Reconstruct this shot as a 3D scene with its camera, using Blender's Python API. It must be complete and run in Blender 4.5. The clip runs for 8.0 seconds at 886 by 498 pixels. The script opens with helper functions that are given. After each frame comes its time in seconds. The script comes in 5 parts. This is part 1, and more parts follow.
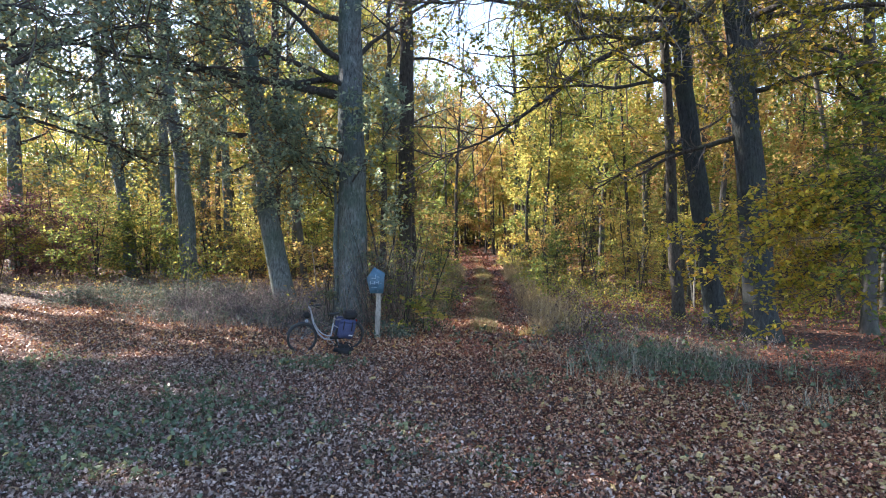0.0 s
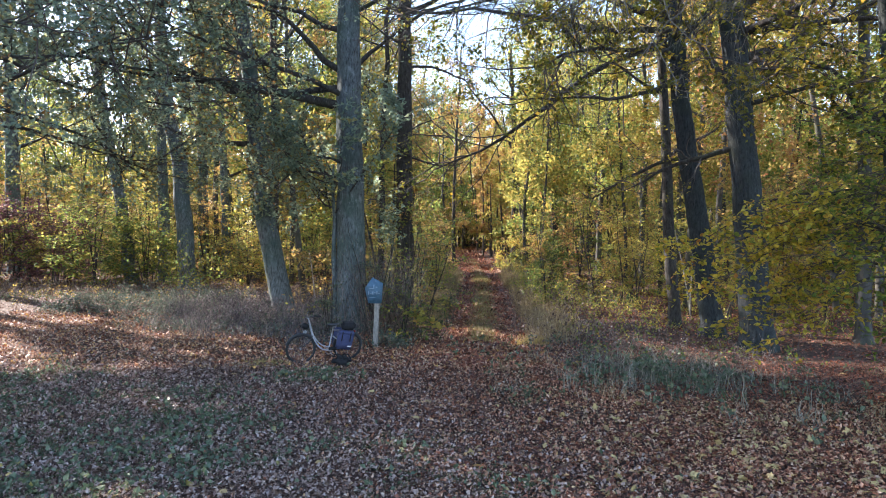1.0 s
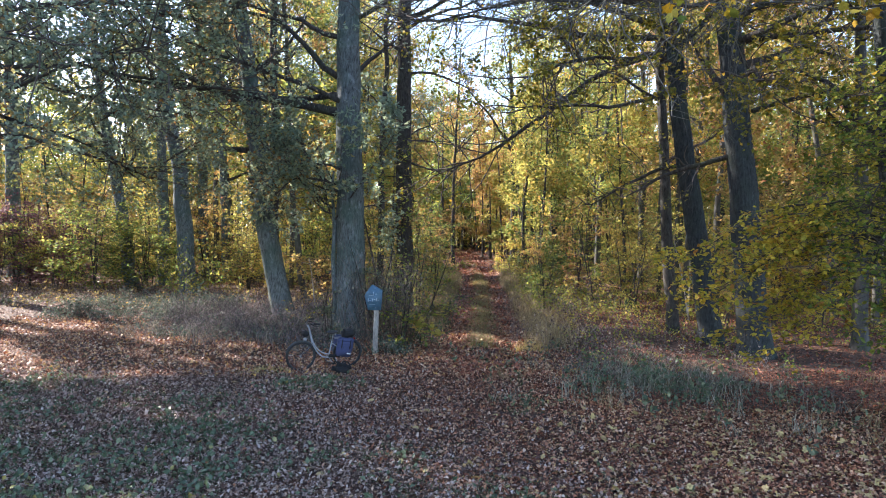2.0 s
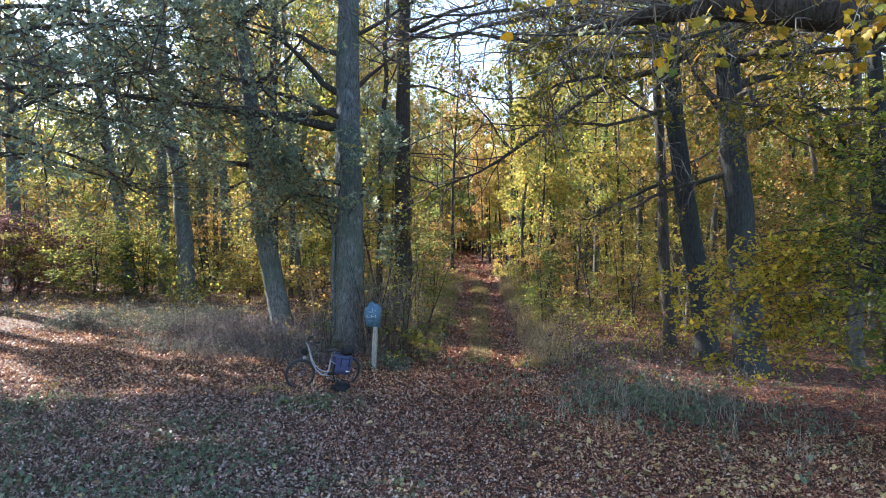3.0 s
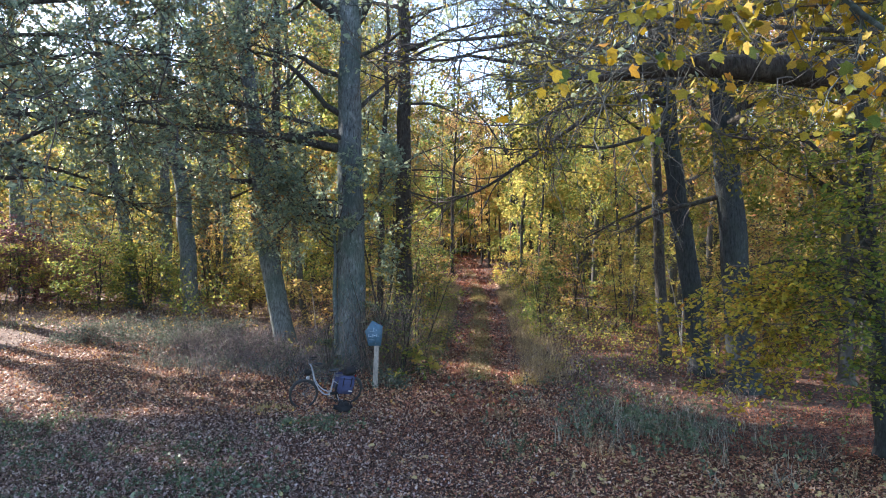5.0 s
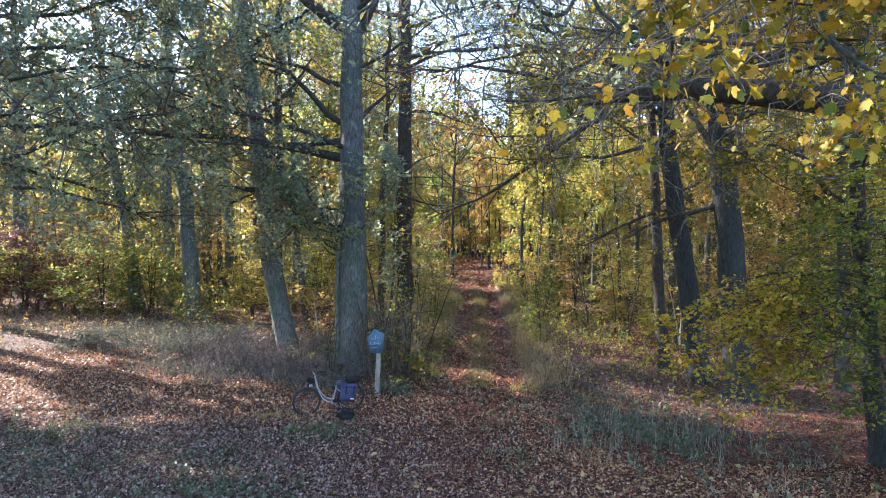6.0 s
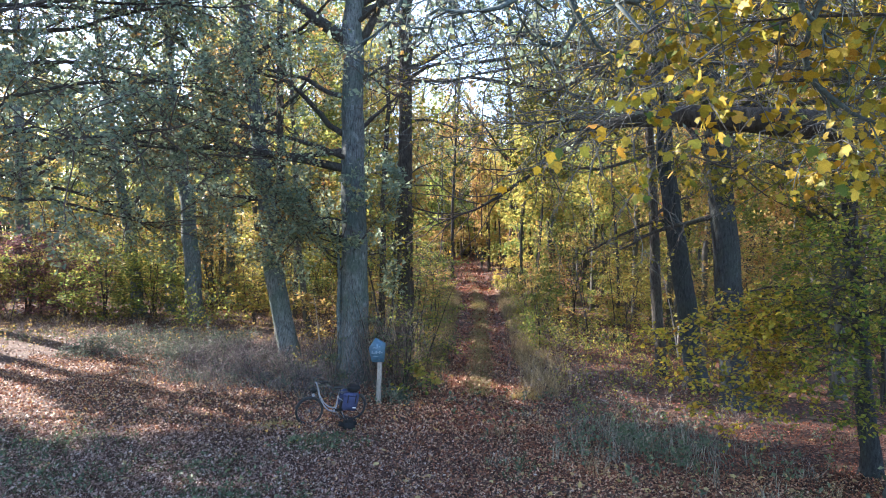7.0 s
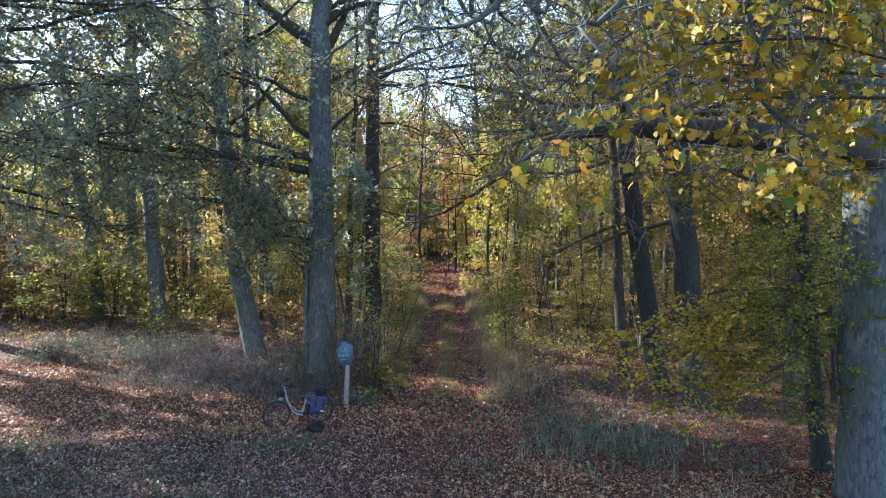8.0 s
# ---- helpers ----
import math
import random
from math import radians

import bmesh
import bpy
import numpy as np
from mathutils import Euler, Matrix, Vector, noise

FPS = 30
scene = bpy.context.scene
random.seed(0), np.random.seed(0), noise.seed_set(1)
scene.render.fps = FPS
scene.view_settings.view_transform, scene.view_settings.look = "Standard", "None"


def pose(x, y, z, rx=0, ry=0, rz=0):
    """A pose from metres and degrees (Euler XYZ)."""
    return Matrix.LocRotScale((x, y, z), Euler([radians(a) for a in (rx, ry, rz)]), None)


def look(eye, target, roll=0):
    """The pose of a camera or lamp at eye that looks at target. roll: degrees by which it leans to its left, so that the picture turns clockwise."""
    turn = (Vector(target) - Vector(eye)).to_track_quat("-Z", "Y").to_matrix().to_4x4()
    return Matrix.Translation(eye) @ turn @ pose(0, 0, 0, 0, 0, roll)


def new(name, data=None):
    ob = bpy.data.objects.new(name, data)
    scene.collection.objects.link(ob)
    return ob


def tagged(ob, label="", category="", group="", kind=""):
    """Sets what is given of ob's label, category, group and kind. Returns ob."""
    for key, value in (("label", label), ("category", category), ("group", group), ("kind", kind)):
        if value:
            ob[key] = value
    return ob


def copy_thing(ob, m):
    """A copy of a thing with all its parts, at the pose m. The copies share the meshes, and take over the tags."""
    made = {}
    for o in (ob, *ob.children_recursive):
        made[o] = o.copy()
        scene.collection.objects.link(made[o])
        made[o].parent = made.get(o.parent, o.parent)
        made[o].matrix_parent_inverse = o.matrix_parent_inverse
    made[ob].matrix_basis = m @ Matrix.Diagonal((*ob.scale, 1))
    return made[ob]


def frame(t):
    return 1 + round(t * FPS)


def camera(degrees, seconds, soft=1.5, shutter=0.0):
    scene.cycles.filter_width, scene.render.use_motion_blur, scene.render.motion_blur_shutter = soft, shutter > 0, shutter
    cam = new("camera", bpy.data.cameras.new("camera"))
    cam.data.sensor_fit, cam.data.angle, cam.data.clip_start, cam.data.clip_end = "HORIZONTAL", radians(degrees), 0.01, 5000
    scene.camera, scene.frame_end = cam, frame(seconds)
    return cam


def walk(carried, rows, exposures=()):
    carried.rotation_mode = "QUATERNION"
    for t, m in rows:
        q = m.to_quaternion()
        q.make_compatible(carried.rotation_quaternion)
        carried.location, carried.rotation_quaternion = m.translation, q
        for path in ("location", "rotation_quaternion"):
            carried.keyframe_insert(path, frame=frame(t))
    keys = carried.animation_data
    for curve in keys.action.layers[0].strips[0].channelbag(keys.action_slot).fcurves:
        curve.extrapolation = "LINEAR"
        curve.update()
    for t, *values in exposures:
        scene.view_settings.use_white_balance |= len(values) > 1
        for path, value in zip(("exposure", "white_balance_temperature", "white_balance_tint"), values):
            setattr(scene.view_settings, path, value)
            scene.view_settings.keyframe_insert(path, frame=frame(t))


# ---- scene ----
cam = camera(68.1, 8.0, 1.0)
METRES, EYE, TILT, LEAN, TURN = 2.55, 2.65, -1.0, 0.0, 0.0
ROWS = [
    (0.0, 0.0, 0.0, 0.0, -0.0, 0.0, -0.0),
    (0.5, -0.0014, -0.0237, 0.0313, -0.03, -0.01, -0.01),
    (1.0, -0.0024, -0.0401, 0.103, -0.21, 0.02, -0.05),
    (1.5, -0.0043, -0.0569, 0.1226, -0.25, 0.03, -0.05),
    (3.0, 0.0097, -0.1309, 0.3401, -0.31, 0.14, -0.1),
    (3.5, 0.0133, -0.1609, 0.4044, -0.31, 0.14, -0.1),
    (4.0, 0.0159, -0.1983, 0.4581, -0.31, 0.16, -0.12),
    (4.5, 0.0135, -0.2401, 0.5116, -0.32, 0.18, -0.14),
    (6.0, -0.0031, -0.3779, 0.6471, -0.32, 0.18, -0.11),
    (6.5, -0.0049, -0.4276, 0.7169, -0.33, 0.17, -0.1),
    (7.0, -0.0092, -0.4789, 0.7585, -0.33, 0.18, -0.09),
    (7.5, -0.0145, -0.5179, 0.7869, -1.16, 0.25, -0.17),
    (8.0, -0.0201, -0.5484, 0.791, -3.25, 0.22, -0.08),
]
walk(cam, [(t, pose(0, 0, EYE, TILT, LEAN, TURN) @ pose(METRES * x, METRES * y, METRES * z, 90 + pitch, roll, yaw)) for t, x, y, z, yaw, pitch, roll in ROWS],
     exposures=[(t, e, k, 19) for t, e, k in ((0.0, 2.22, 6220), (3.0, 2.2, 6170), (4.5, 2.17, 6200), (6.0, 2.33, 6150), (7.0, 2.37, 6080), (7.5, 2.24, 6030), (8.0, 2.02, 5980))])

# ---- light ----
SUN_AZ, SUN_EL = -58.0, 29.0            # degrees left of the way ahead, and up
world = bpy.data.worlds.new("sky")
scene.world = world
world.use_nodes = True
wn = world.node_tree
sky = wn.nodes.new("ShaderNodeTexSky")
sky.sky_type, sky.sun_disc = "NISHITA", False
sky.sun_elevation, sky.sun_rotation = radians(SUN_EL), radians(SUN_AZ)
sky.air_density, sky.dust_density, sky.ozone_density = 1.1, 0.7, 1.6
wn.nodes["Background"].inputs["Strength"].default_value = 0.132
wn.links.new(sky.outputs[0], wn.nodes["Background"].inputs["Color"])
sun = new("sun", bpy.data.lights.new("sun", "SUN"))
sun.data.energy, sun.data.angle, sun.data.color = 4.8, radians(0.6), (1.0, 0.89, 0.74)
to_sun = Vector((math.sin(radians(SUN_AZ)) * math.cos(radians(SUN_EL)), math.cos(radians(SUN_AZ)) * math.cos(radians(SUN_EL)), math.sin(radians(SUN_EL))))
sun.matrix_world = look(to_sun * 60, (0, 0, 0))


# ---- materials ----
def material(name):
    m = bpy.data.materials.new(name)
    m.use_nodes = True
    return m, m.node_tree.nodes, m.node_tree.links, m.node_tree.nodes["Principled BSDF"]


def ramp(nodes, stops, interp="LINEAR"):
    r = nodes.new("ShaderNodeValToRGB")
    r.color_ramp.interpolation = interp
    while len(r.color_ramp.elements) < len(stops):
        r.color_ramp.elements.new(0.5)
    for e, (p, c) in zip(r.color_ramp.elements, stops):
        e.position, e.color = p, (*c, 1)
    return r


def noise_node(nodes, links, coord, scale, detail=6, rough=0.6, stretch=None):
    n = nodes.new("ShaderNodeTexNoise")
    n.inputs["Scale"].default_value, n.inputs["Detail"].default_value, n.inputs["Roughness"].default_value = scale, detail, rough
    if stretch:
        mp = nodes.new("ShaderNodeMapping")
        mp.inputs["Scale"].default_value = stretch
        links.new(coord, mp.inputs[0])
        coord = mp.outputs[0]
    links.new(coord, n.inputs["Vector"])
    return n


def mix(nodes, links, fac, a, b, blend="MIX"):
    m = nodes.new("ShaderNodeMix")
    m.data_type, m.blend_type = "RGBA", blend
    for v, i in ((fac, 0), (a, 6), (b, 7)):
        if isinstance(v, (int, float)):
            m.inputs[i].default_value = v
        elif isinstance(v, tuple):
            m.inputs[i].default_value = (*v, 1)
        else:
            links.new(v, m.inputs[i])
    return m.outputs[2]


def bark(name, dark, light, moss, moss_at=0.55, ridges=22.0):
    """Furrowed bark: upright ridges, fine grain, patches of green algae and pale lichen."""
    m, n, l, bsdf = material(name)
    co = n.new("ShaderNodeTexCoord").outputs["Object"]
    ridge = noise_node(n, l, co, ridges, 6, 0.7, (1, 1, 0.26))
    fine = noise_node(n, l, co, 60, 4, 0.7, (1, 1, 0.4))
    patch = noise_node(n, l, co, 0.9, 4, 0.6)
    blot = noise_node(n, l, co, 5.0, 6, 0.75, (1, 1, 0.5))
    base = ramp(n, [(0.34, dark), (0.5, tuple(0.45 * a + 0.55 * b for a, b in zip(dark, light))), (0.66, light)])
    l.new(ridge.outputs[0], base.inputs[0])
    mk = ramp(n, [(moss_at - 0.08, (0, 0, 0)), (moss_at + 0.12, (0.8, 0.8, 0.8))])
    l.new(patch.outputs[0], mk.inputs[0])
    c = mix(n, l, mk.outputs[0], base.outputs[0], moss)
    lk = ramp(n, [(0.57, (0, 0, 0)), (0.68, (0.7, 0.7, 0.7))])
    l.new(blot.outputs[0], lk.inputs[0])
    c = mix(n, l, lk.outputs[0], c, tuple(min(1, v * 1.5) for v in light))
    c = mix(n, l, 0.35, c, fine.outputs[0], "OVERLAY")
    l.new(c, bsdf.inputs["Base Color"])
    bsdf.inputs["Roughness"].default_value = 0.9
    bsdf.inputs["Specular IOR Level"].default_value = 0.2
    b1, b2 = n.new("ShaderNodeBump"), n.new("ShaderNodeBump")
    b1.inputs["Strength"].default_value, b1.inputs["Distance"].default_value = 0.9, 0.05
    b2.inputs["Strength"].default_value, b2.inputs["Distance"].default_value = 0.5, 0.008
    l.new(ridge.outputs[0], b1.inputs["Height"])
    l.new(fine.outputs[0], b2.inputs["Height"])
    l.new(b1.outputs[0], b2.inputs["Normal"])
    l.new(b2.outputs[0], bsdf.inputs["Normal"])
    return m


def foliage(name, stops, thin=0.5, rough=0.55, size=18.0, spec=0.25, single=False):
    """Thin leaves, each with a colour of its own out of the stops, blotched, and lit through from behind."""
    m, n, l, bsdf = material(name)
    geo, info = n.new("ShaderNodeNewGeometry"), n.new("ShaderNodeObjectInfo")
    add = n.new("ShaderNodeMath")
    add.operation = "MULTIPLY_ADD"
    l.new(info.outputs["Random"], add.inputs[0])
    add.inputs[1].default_value, add.inputs[2].default_value = 0.22, -0.11
    s = n.new("ShaderNodeMath")
    s.use_clamp = True
    if single:
        l.new(info.outputs["Random"], s.inputs[0])
        s.inputs[1].default_value = 0.0
    else:
        l.new(geo.outputs["Random Per Island"], s.inputs[0])
        l.new(add.outputs[0], s.inputs[1])
    r = ramp(n, stops)
    l.new(s.outputs[0], r.inputs[0])
    co = n.new("ShaderNodeTexCoord").outputs["Object"]
    blot = noise_node(n, l, co, size, 3, 0.6)
    k = ramp(n, [(0.35, (0.62, 0.58, 0.5)), (0.65, (1.15, 1.12, 1.05))])
    l.new(blot.outputs[0], k.inputs[0])
    c = mix(n, l, 1.0, r.outputs[0], k.outputs[0], "MULTIPLY")
    l.new(c, bsdf.inputs["Base Color"])
    bsdf.inputs["Roughness"].default_value = rough
    bsdf.inputs["Specular IOR Level"].default_value = spec
    tr = n.new("ShaderNodeBsdfTranslucent")
    l.new(c, tr.inputs["Color"])
    ms = n.new("ShaderNodeMixShader")
    ms.inputs[0].default_value = thin
    l.new(bsdf.outputs[0], ms.inputs[1])
    l.new(tr.outputs[0], ms.inputs[2])
    l.new(ms.outputs[0], n["Material Output"].inputs["Surface"])
    return m


def plain(name, color, rough=0.6, metal=0.0, vary=0.25, scale=14.0, bump=0.0):
    m, n, l, bsdf = material(name)
    co = n.new("ShaderNodeTexCoord").outputs["Object"]
    t = noise_node(n, l, co, scale, 6, 0.65)
    r = ramp(n, [(0.3, tuple(v * (1 - vary) for v in color)), (0.7, tuple(min(1, v * (1 + vary)) for v in color))])
    l.new(t.outputs[0], r.inputs[0])
    l.new(r.outputs[0], bsdf.inputs["Base Color"])
    bsdf.inputs["Roughness"].default_value, bsdf.inputs["Metallic"].default_value = rough, metal
    if bump:
        b = n.new("ShaderNodeBump")
        b.inputs["Strength"].default_value, b.inputs["Distance"].default_value = 0.6, bump
        l.new(t.outputs[0], b.inputs["Height"])
        l.new(b.outputs[0], bsdf.inputs["Normal"])
    return m


BARK_OAK = bark("bark_oak", (0.036, 0.043, 0.044), (0.2, 0.228, 0.23), (0.066, 0.104, 0.082), 0.52)
BARK_GIANT = bark("bark_giant", (0.04, 0.048, 0.05), (0.15, 0.178, 0.183), (0.075, 0.105, 0.085), 0.52, 16.0)
# grey bark, darkened so that its colour holds the shade on the oaks
BARK_GREY_SHADED = bark("bark_grey_shaded", (0.017, 0.02, 0.021), (0.062, 0.071, 0.074), (0.04, 0.054, 0.042), 0.56)
BARK_DARK = bark("bark_dark", (0.022, 0.02, 0.018), (0.09, 0.083, 0.073), (0.05, 0.062, 0.036), 0.6)
BARK_BEECH = bark("bark_beech", (0.045, 0.042, 0.037), (0.115, 0.112, 0.1), (0.07, 0.085, 0.05), 0.55, 5.0)
TWIG = plain("twig_bark", (0.07, 0.058, 0.048), 0.85, 0, 0.4, 8)
TWIG_GREY = plain("twig_lichen", (0.085, 0.09, 0.08), 0.9, 0, 0.4, 20)
TWIG_LICHEN = plain("twig_green_lichen", (0.06, 0.083, 0.078), 0.9, 0, 0.55, 26, 0.004)
LEAF_OAK = foliage("leaf_oak_green", [(0, (0.17, 0.25, 0.19)), (0.45, (0.25, 0.34, 0.255)), (0.8, (0.35, 0.43, 0.29)), (0.94, (0.4, 0.35, 0.13)), (1, (0.34, 0.19, 0.07))], 0.68, 0.42, 18.0, 0.5)
# haze is put into the next three: bluer and paler than the near sprays
LEAF_GREEN = foliage("leaf_beech_green", [(0, (0.13, 0.215, 0.075)), (0.5, (0.25, 0.325, 0.095)), (0.8, (0.39, 0.4, 0.105)), (1, (0.5, 0.4, 0.095))], 0.68)
LEAF_YELLOW = foliage("leaf_beech_yellow", [(0, (0.23, 0.29, 0.085)), (0.35, (0.41, 0.42, 0.115)), (0.7, (0.55, 0.485, 0.125)), (0.95, (0.57, 0.385, 0.11)), (1, (0.43, 0.22, 0.08))], 0.68)
LEAF_OCHRE = foliage("leaf_ochre", [(0, (0.35, 0.33, 0.115)), (0.45, (0.47, 0.365, 0.125)), (0.8, (0.47, 0.29, 0.12)), (1, (0.35, 0.17, 0.1))], 0.66)
SPRAY_YELLOW = [(0, (0.16, 0.22, 0.04)), (0.3, (0.41, 0.375, 0.055)), (0.7, (0.58, 0.49, 0.065)), (0.95, (0.56, 0.38, 0.06)), (1, (0.4, 0.2, 0.05))]
SPRAY_GREEN = [(0, (0.11, 0.185, 0.042)), (0.4, (0.2, 0.27, 0.052)), (0.75, (0.36, 0.36, 0.062)), (1, (0.5, 0.39, 0.055))]
LEAF_SPRAY_YELLOW, LEAF_SPRAY_GREEN = foliage("leaf_spray_yellow", SPRAY_YELLOW, 0.52), foliage("leaf_spray_green", SPRAY_GREEN, 0.54)
LEAF_SPRAY_ONE = foliage("leaf_spray_one", SPRAY_YELLOW, 0.52, single=True)
LEAF_OLIVE = foliage("leaf_olive", [(0, (0.09, 0.125, 0.026)), (0.5, (0.215, 0.21, 0.034)), (0.85, (0.38, 0.32, 0.045)), (1, (0.5, 0.33, 0.045))])
LEAF_MAPLE = foliage("leaf_maple", [(0, (0.08, 0.15, 0.03)), (0.16, (0.25, 0.25, 0.032)), (0.5, (0.36, 0.285, 0.026)), (0.88, (0.41, 0.28, 0.025)), (1, (0.42, 0.22, 0.028))], 0.25)
LEAF_MAPLE_ONE = foliage("leaf_maple_one", [(0, (0.08, 0.15, 0.03)), (0.16, (0.25, 0.25, 0.032)), (0.5, (0.36, 0.285, 0.026)), (0.88, (0.41, 0.28, 0.025)), (1, (0.42, 0.22, 0.028))], 0.25, single=True)
LEAF_COPPER = foliage("leaf_copper", [(0, (0.14, 0.07, 0.1)), (0.6, (0.26, 0.125, 0.155)), (0.9, (0.36, 0.19, 0.19)), (1, (0.4, 0.26, 0.14))], 0.4)
# the lilac tint of these brown leaves is blue skylight put into the colour
LITTER = foliage("fallen_leaf", [(0, (0.05, 0.028, 0.022)), (0.25, (0.18, 0.1, 0.082)), (0.52, (0.35, 0.235, 0.205)), (0.78, (0.49, 0.37, 0.335)), (0.95, (0.62, 0.54, 0.5)), (0.98, (0.58, 0.36, 0.11)), (1, (0.62, 0.47, 0.14))], 0.12, 0.55, 40, 0.35)
# paler and bluer still: the open sky's light and sheen, painted in
LITTER_SKYLIT = foliage("fallen_leaf_skylit", [(0, (0.07, 0.045, 0.036)), (0.22, (0.24, 0.155, 0.125)), (0.5, (0.44, 0.335, 0.3)), (0.8, (0.59, 0.495, 0.455)), (0.96, (0.72, 0.665, 0.635)), (0.98, (0.6, 0.38, 0.12)), (1, (0.62, 0.47, 0.14))], 0.12, 0.55, 40, 0.35)
LITTER_RED = foliage("fallen_leaf_red", [(0, (0.055, 0.02, 0.012)), (0.24, (0.21, 0.075, 0.043)), (0.5, (0.41, 0.18, 0.108)), (0.72, (0.58, 0.33, 0.215)), (0.9, (0.74, 0.57, 0.43)), (1, (0.66, 0.4, 0.12))], 0.12, 0.55, 40, 0.35)
LITTER_RUSSET = foliage("fallen_leaf_russet", [(0, (0.06, 0.022, 0.015)), (0.35, (0.21, 0.066, 0.037)), (0.7, (0.4, 0.135, 0.073)), (0.93, (0.5, 0.24, 0.15)), (1, (0.6, 0.38, 0.2))], 0.12, 0.5, 40, 0.4)
LITTER_YELLOW = foliage("fallen_maple_leaf", [(0, (0.3, 0.2, 0.1)), (0.5, (0.48, 0.36, 0.16)), (1, (0.6, 0.5, 0.22))], 0.12, 0.5, 30, 0.4)
LITTER_YELLOW_ONE = foliage("fallen_maple_leaf_one", [(0, (0.3, 0.2, 0.1)), (0.5, (0.48, 0.36, 0.16)), (1, (0.6, 0.5, 0.22))], 0.12, 0.5, 30, 0.4, single=True)
GRASS_GREEN = foliage("grass_green", [(0, (0.05, 0.1, 0.05)), (0.6, (0.1, 0.18, 0.08)), (1, (0.25, 0.28, 0.16))], 0.3)
GRASS_GREY = foliage("grass_grey", [(0, (0.12, 0.13, 0.11)), (0.5, (0.27, 0.275, 0.235)), (0.8, (0.4, 0.385, 0.325)), (1, (0.52, 0.48, 0.4))], 0.3)
GRASS_DRY = foliage("grass_dry", [(0, (0.17, 0.14, 0.085)), (0.5, (0.32, 0.26, 0.16)), (1, (0.48, 0.4, 0.26))], 0.35)
GRASS_MIDDLE = foliage("grass_middle", [(0, (0.14, 0.15, 0.06)), (0.6, (0.28, 0.27, 0.11)), (1, (0.42, 0.36, 0.18))], 0.35)
GRASS_STRAW = foliage("grass_straw", [(0, (0.3, 0.27, 0.09)), (0.5, (0.5, 0.42, 0.16)), (1, (0.62, 0.5, 0.28))], 0.4)
STALK = foliage("dead_stalk", [(0, (0.075, 0.06, 0.058)), (0.5, (0.2, 0.158, 0.152)), (0.85, (0.29, 0.243, 0.228)), (1, (0.38, 0.335, 0.31))], 0.1, 0.85, 18.0, 0.08)
HERB = foliage("herb_leaf", [(0, (0.08, 0.12, 0.075)), (0.6, (0.14, 0.195, 0.12)), (0.95, (0.22, 0.27, 0.165)), (1, (0.4, 0.34, 0.1))], 0.3, 0.45, 18.0, 0.4)
STALK_DARK = foliage("dead_stalk_dark", [(0, (0.085, 0.076, 0.086)), (0.5, (0.21, 0.185, 0.205)), (0.9, (0.35, 0.318, 0.335)), (1, (0.47, 0.435, 0.44))], 0.1, 0.85, 18.0, 0.08)
BRAMBLE = foliage("bramble_leaf", [(0, (0.065, 0.095, 0.08)), (0.6, (0.135, 0.18, 0.145)), (1, (0.25, 0.26, 0.21))], 0.2, 0.7, 18.0, 0.15)
WEED = foliage("weed_leaf", [(0, (0.045, 0.085, 0.048)), (0.6, (0.08, 0.13, 0.07)), (0.92, (0.14, 0.18, 0.085)), (1, (0.36, 0.32, 0.09))], 0.3)


def ground_material():
    m, n, l, bsdf = material("forest_floor")
    co = n.new("ShaderNodeTexCoord").outputs["Object"]
    v = n.new("ShaderNodeTexVoronoi")
    v.inputs["Scale"].default_value = 13
    warp = noise_node(n, l, co, 9, 3)
    wm = mix(n, l, 0.06, co, warp.outputs["Color"], "ADD")
    l.new(wm, v.inputs["Vector"])
    sep = n.new("ShaderNodeSeparateColor")
    l.new(v.outputs["Color"], sep.inputs[0])
    leaf = ramp(n, [(0, (0.03, 0.017, 0.013)), (0.4, (0.075, 0.036, 0.025)), (0.75, (0.14, 0.068, 0.043)), (0.92, (0.2, 0.115, 0.07)), (1, (0.3, 0.21, 0.13))])
    l.new(sep.outputs[0], leaf.inputs[0])
    big = noise_node(n, l, co, 0.35, 6, 0.65)
    soil = ramp(n, [(0.4, (0.035, 0.026, 0.02)), (0.62, (0.085, 0.06, 0.045))])
    l.new(noise_node(n, l, co, 25, 6).outputs[0], soil.inputs[0])
    k = ramp(n, [(0.36, (0.75, 0.75, 0.75)), (0.6, (0, 0, 0))])
    l.new(big.outputs[0], k.inputs[0])
    c = mix(n, l, k.outputs[0], leaf.outputs[0], soil.outputs[0])
    gk = ramp(n, [(0.58, (0, 0, 0)), (0.72, (0.5, 0.5, 0.5))])
    l.new(noise_node(n, l, co, 0.8, 6, 0.7).outputs[0], gk.inputs[0])
    c = mix(n, l, gk.outputs[0], c, (0.07, 0.085, 0.035))
    l.new(c, bsdf.inputs["Base Color"])
    bsdf.inputs["Roughness"].default_value = 0.85
    bsdf.inputs["Specular IOR Level"].default_value = 0.25
    b = n.new("ShaderNodeBump")
    b.inputs["Strength"].default_value, b.inputs["Distance"].default_value = 0.8, 0.03
    l.new(v.outputs["Distance"], b.inputs["Height"])
    l.new(b.outputs[0], bsdf.inputs["Normal"])
    return m


FLOOR = ground_material()


# ---- mesh helpers ----
def unit(a):
    return a / np.maximum(np.linalg.norm(a, axis=-1, keepdims=True), 1e-9)


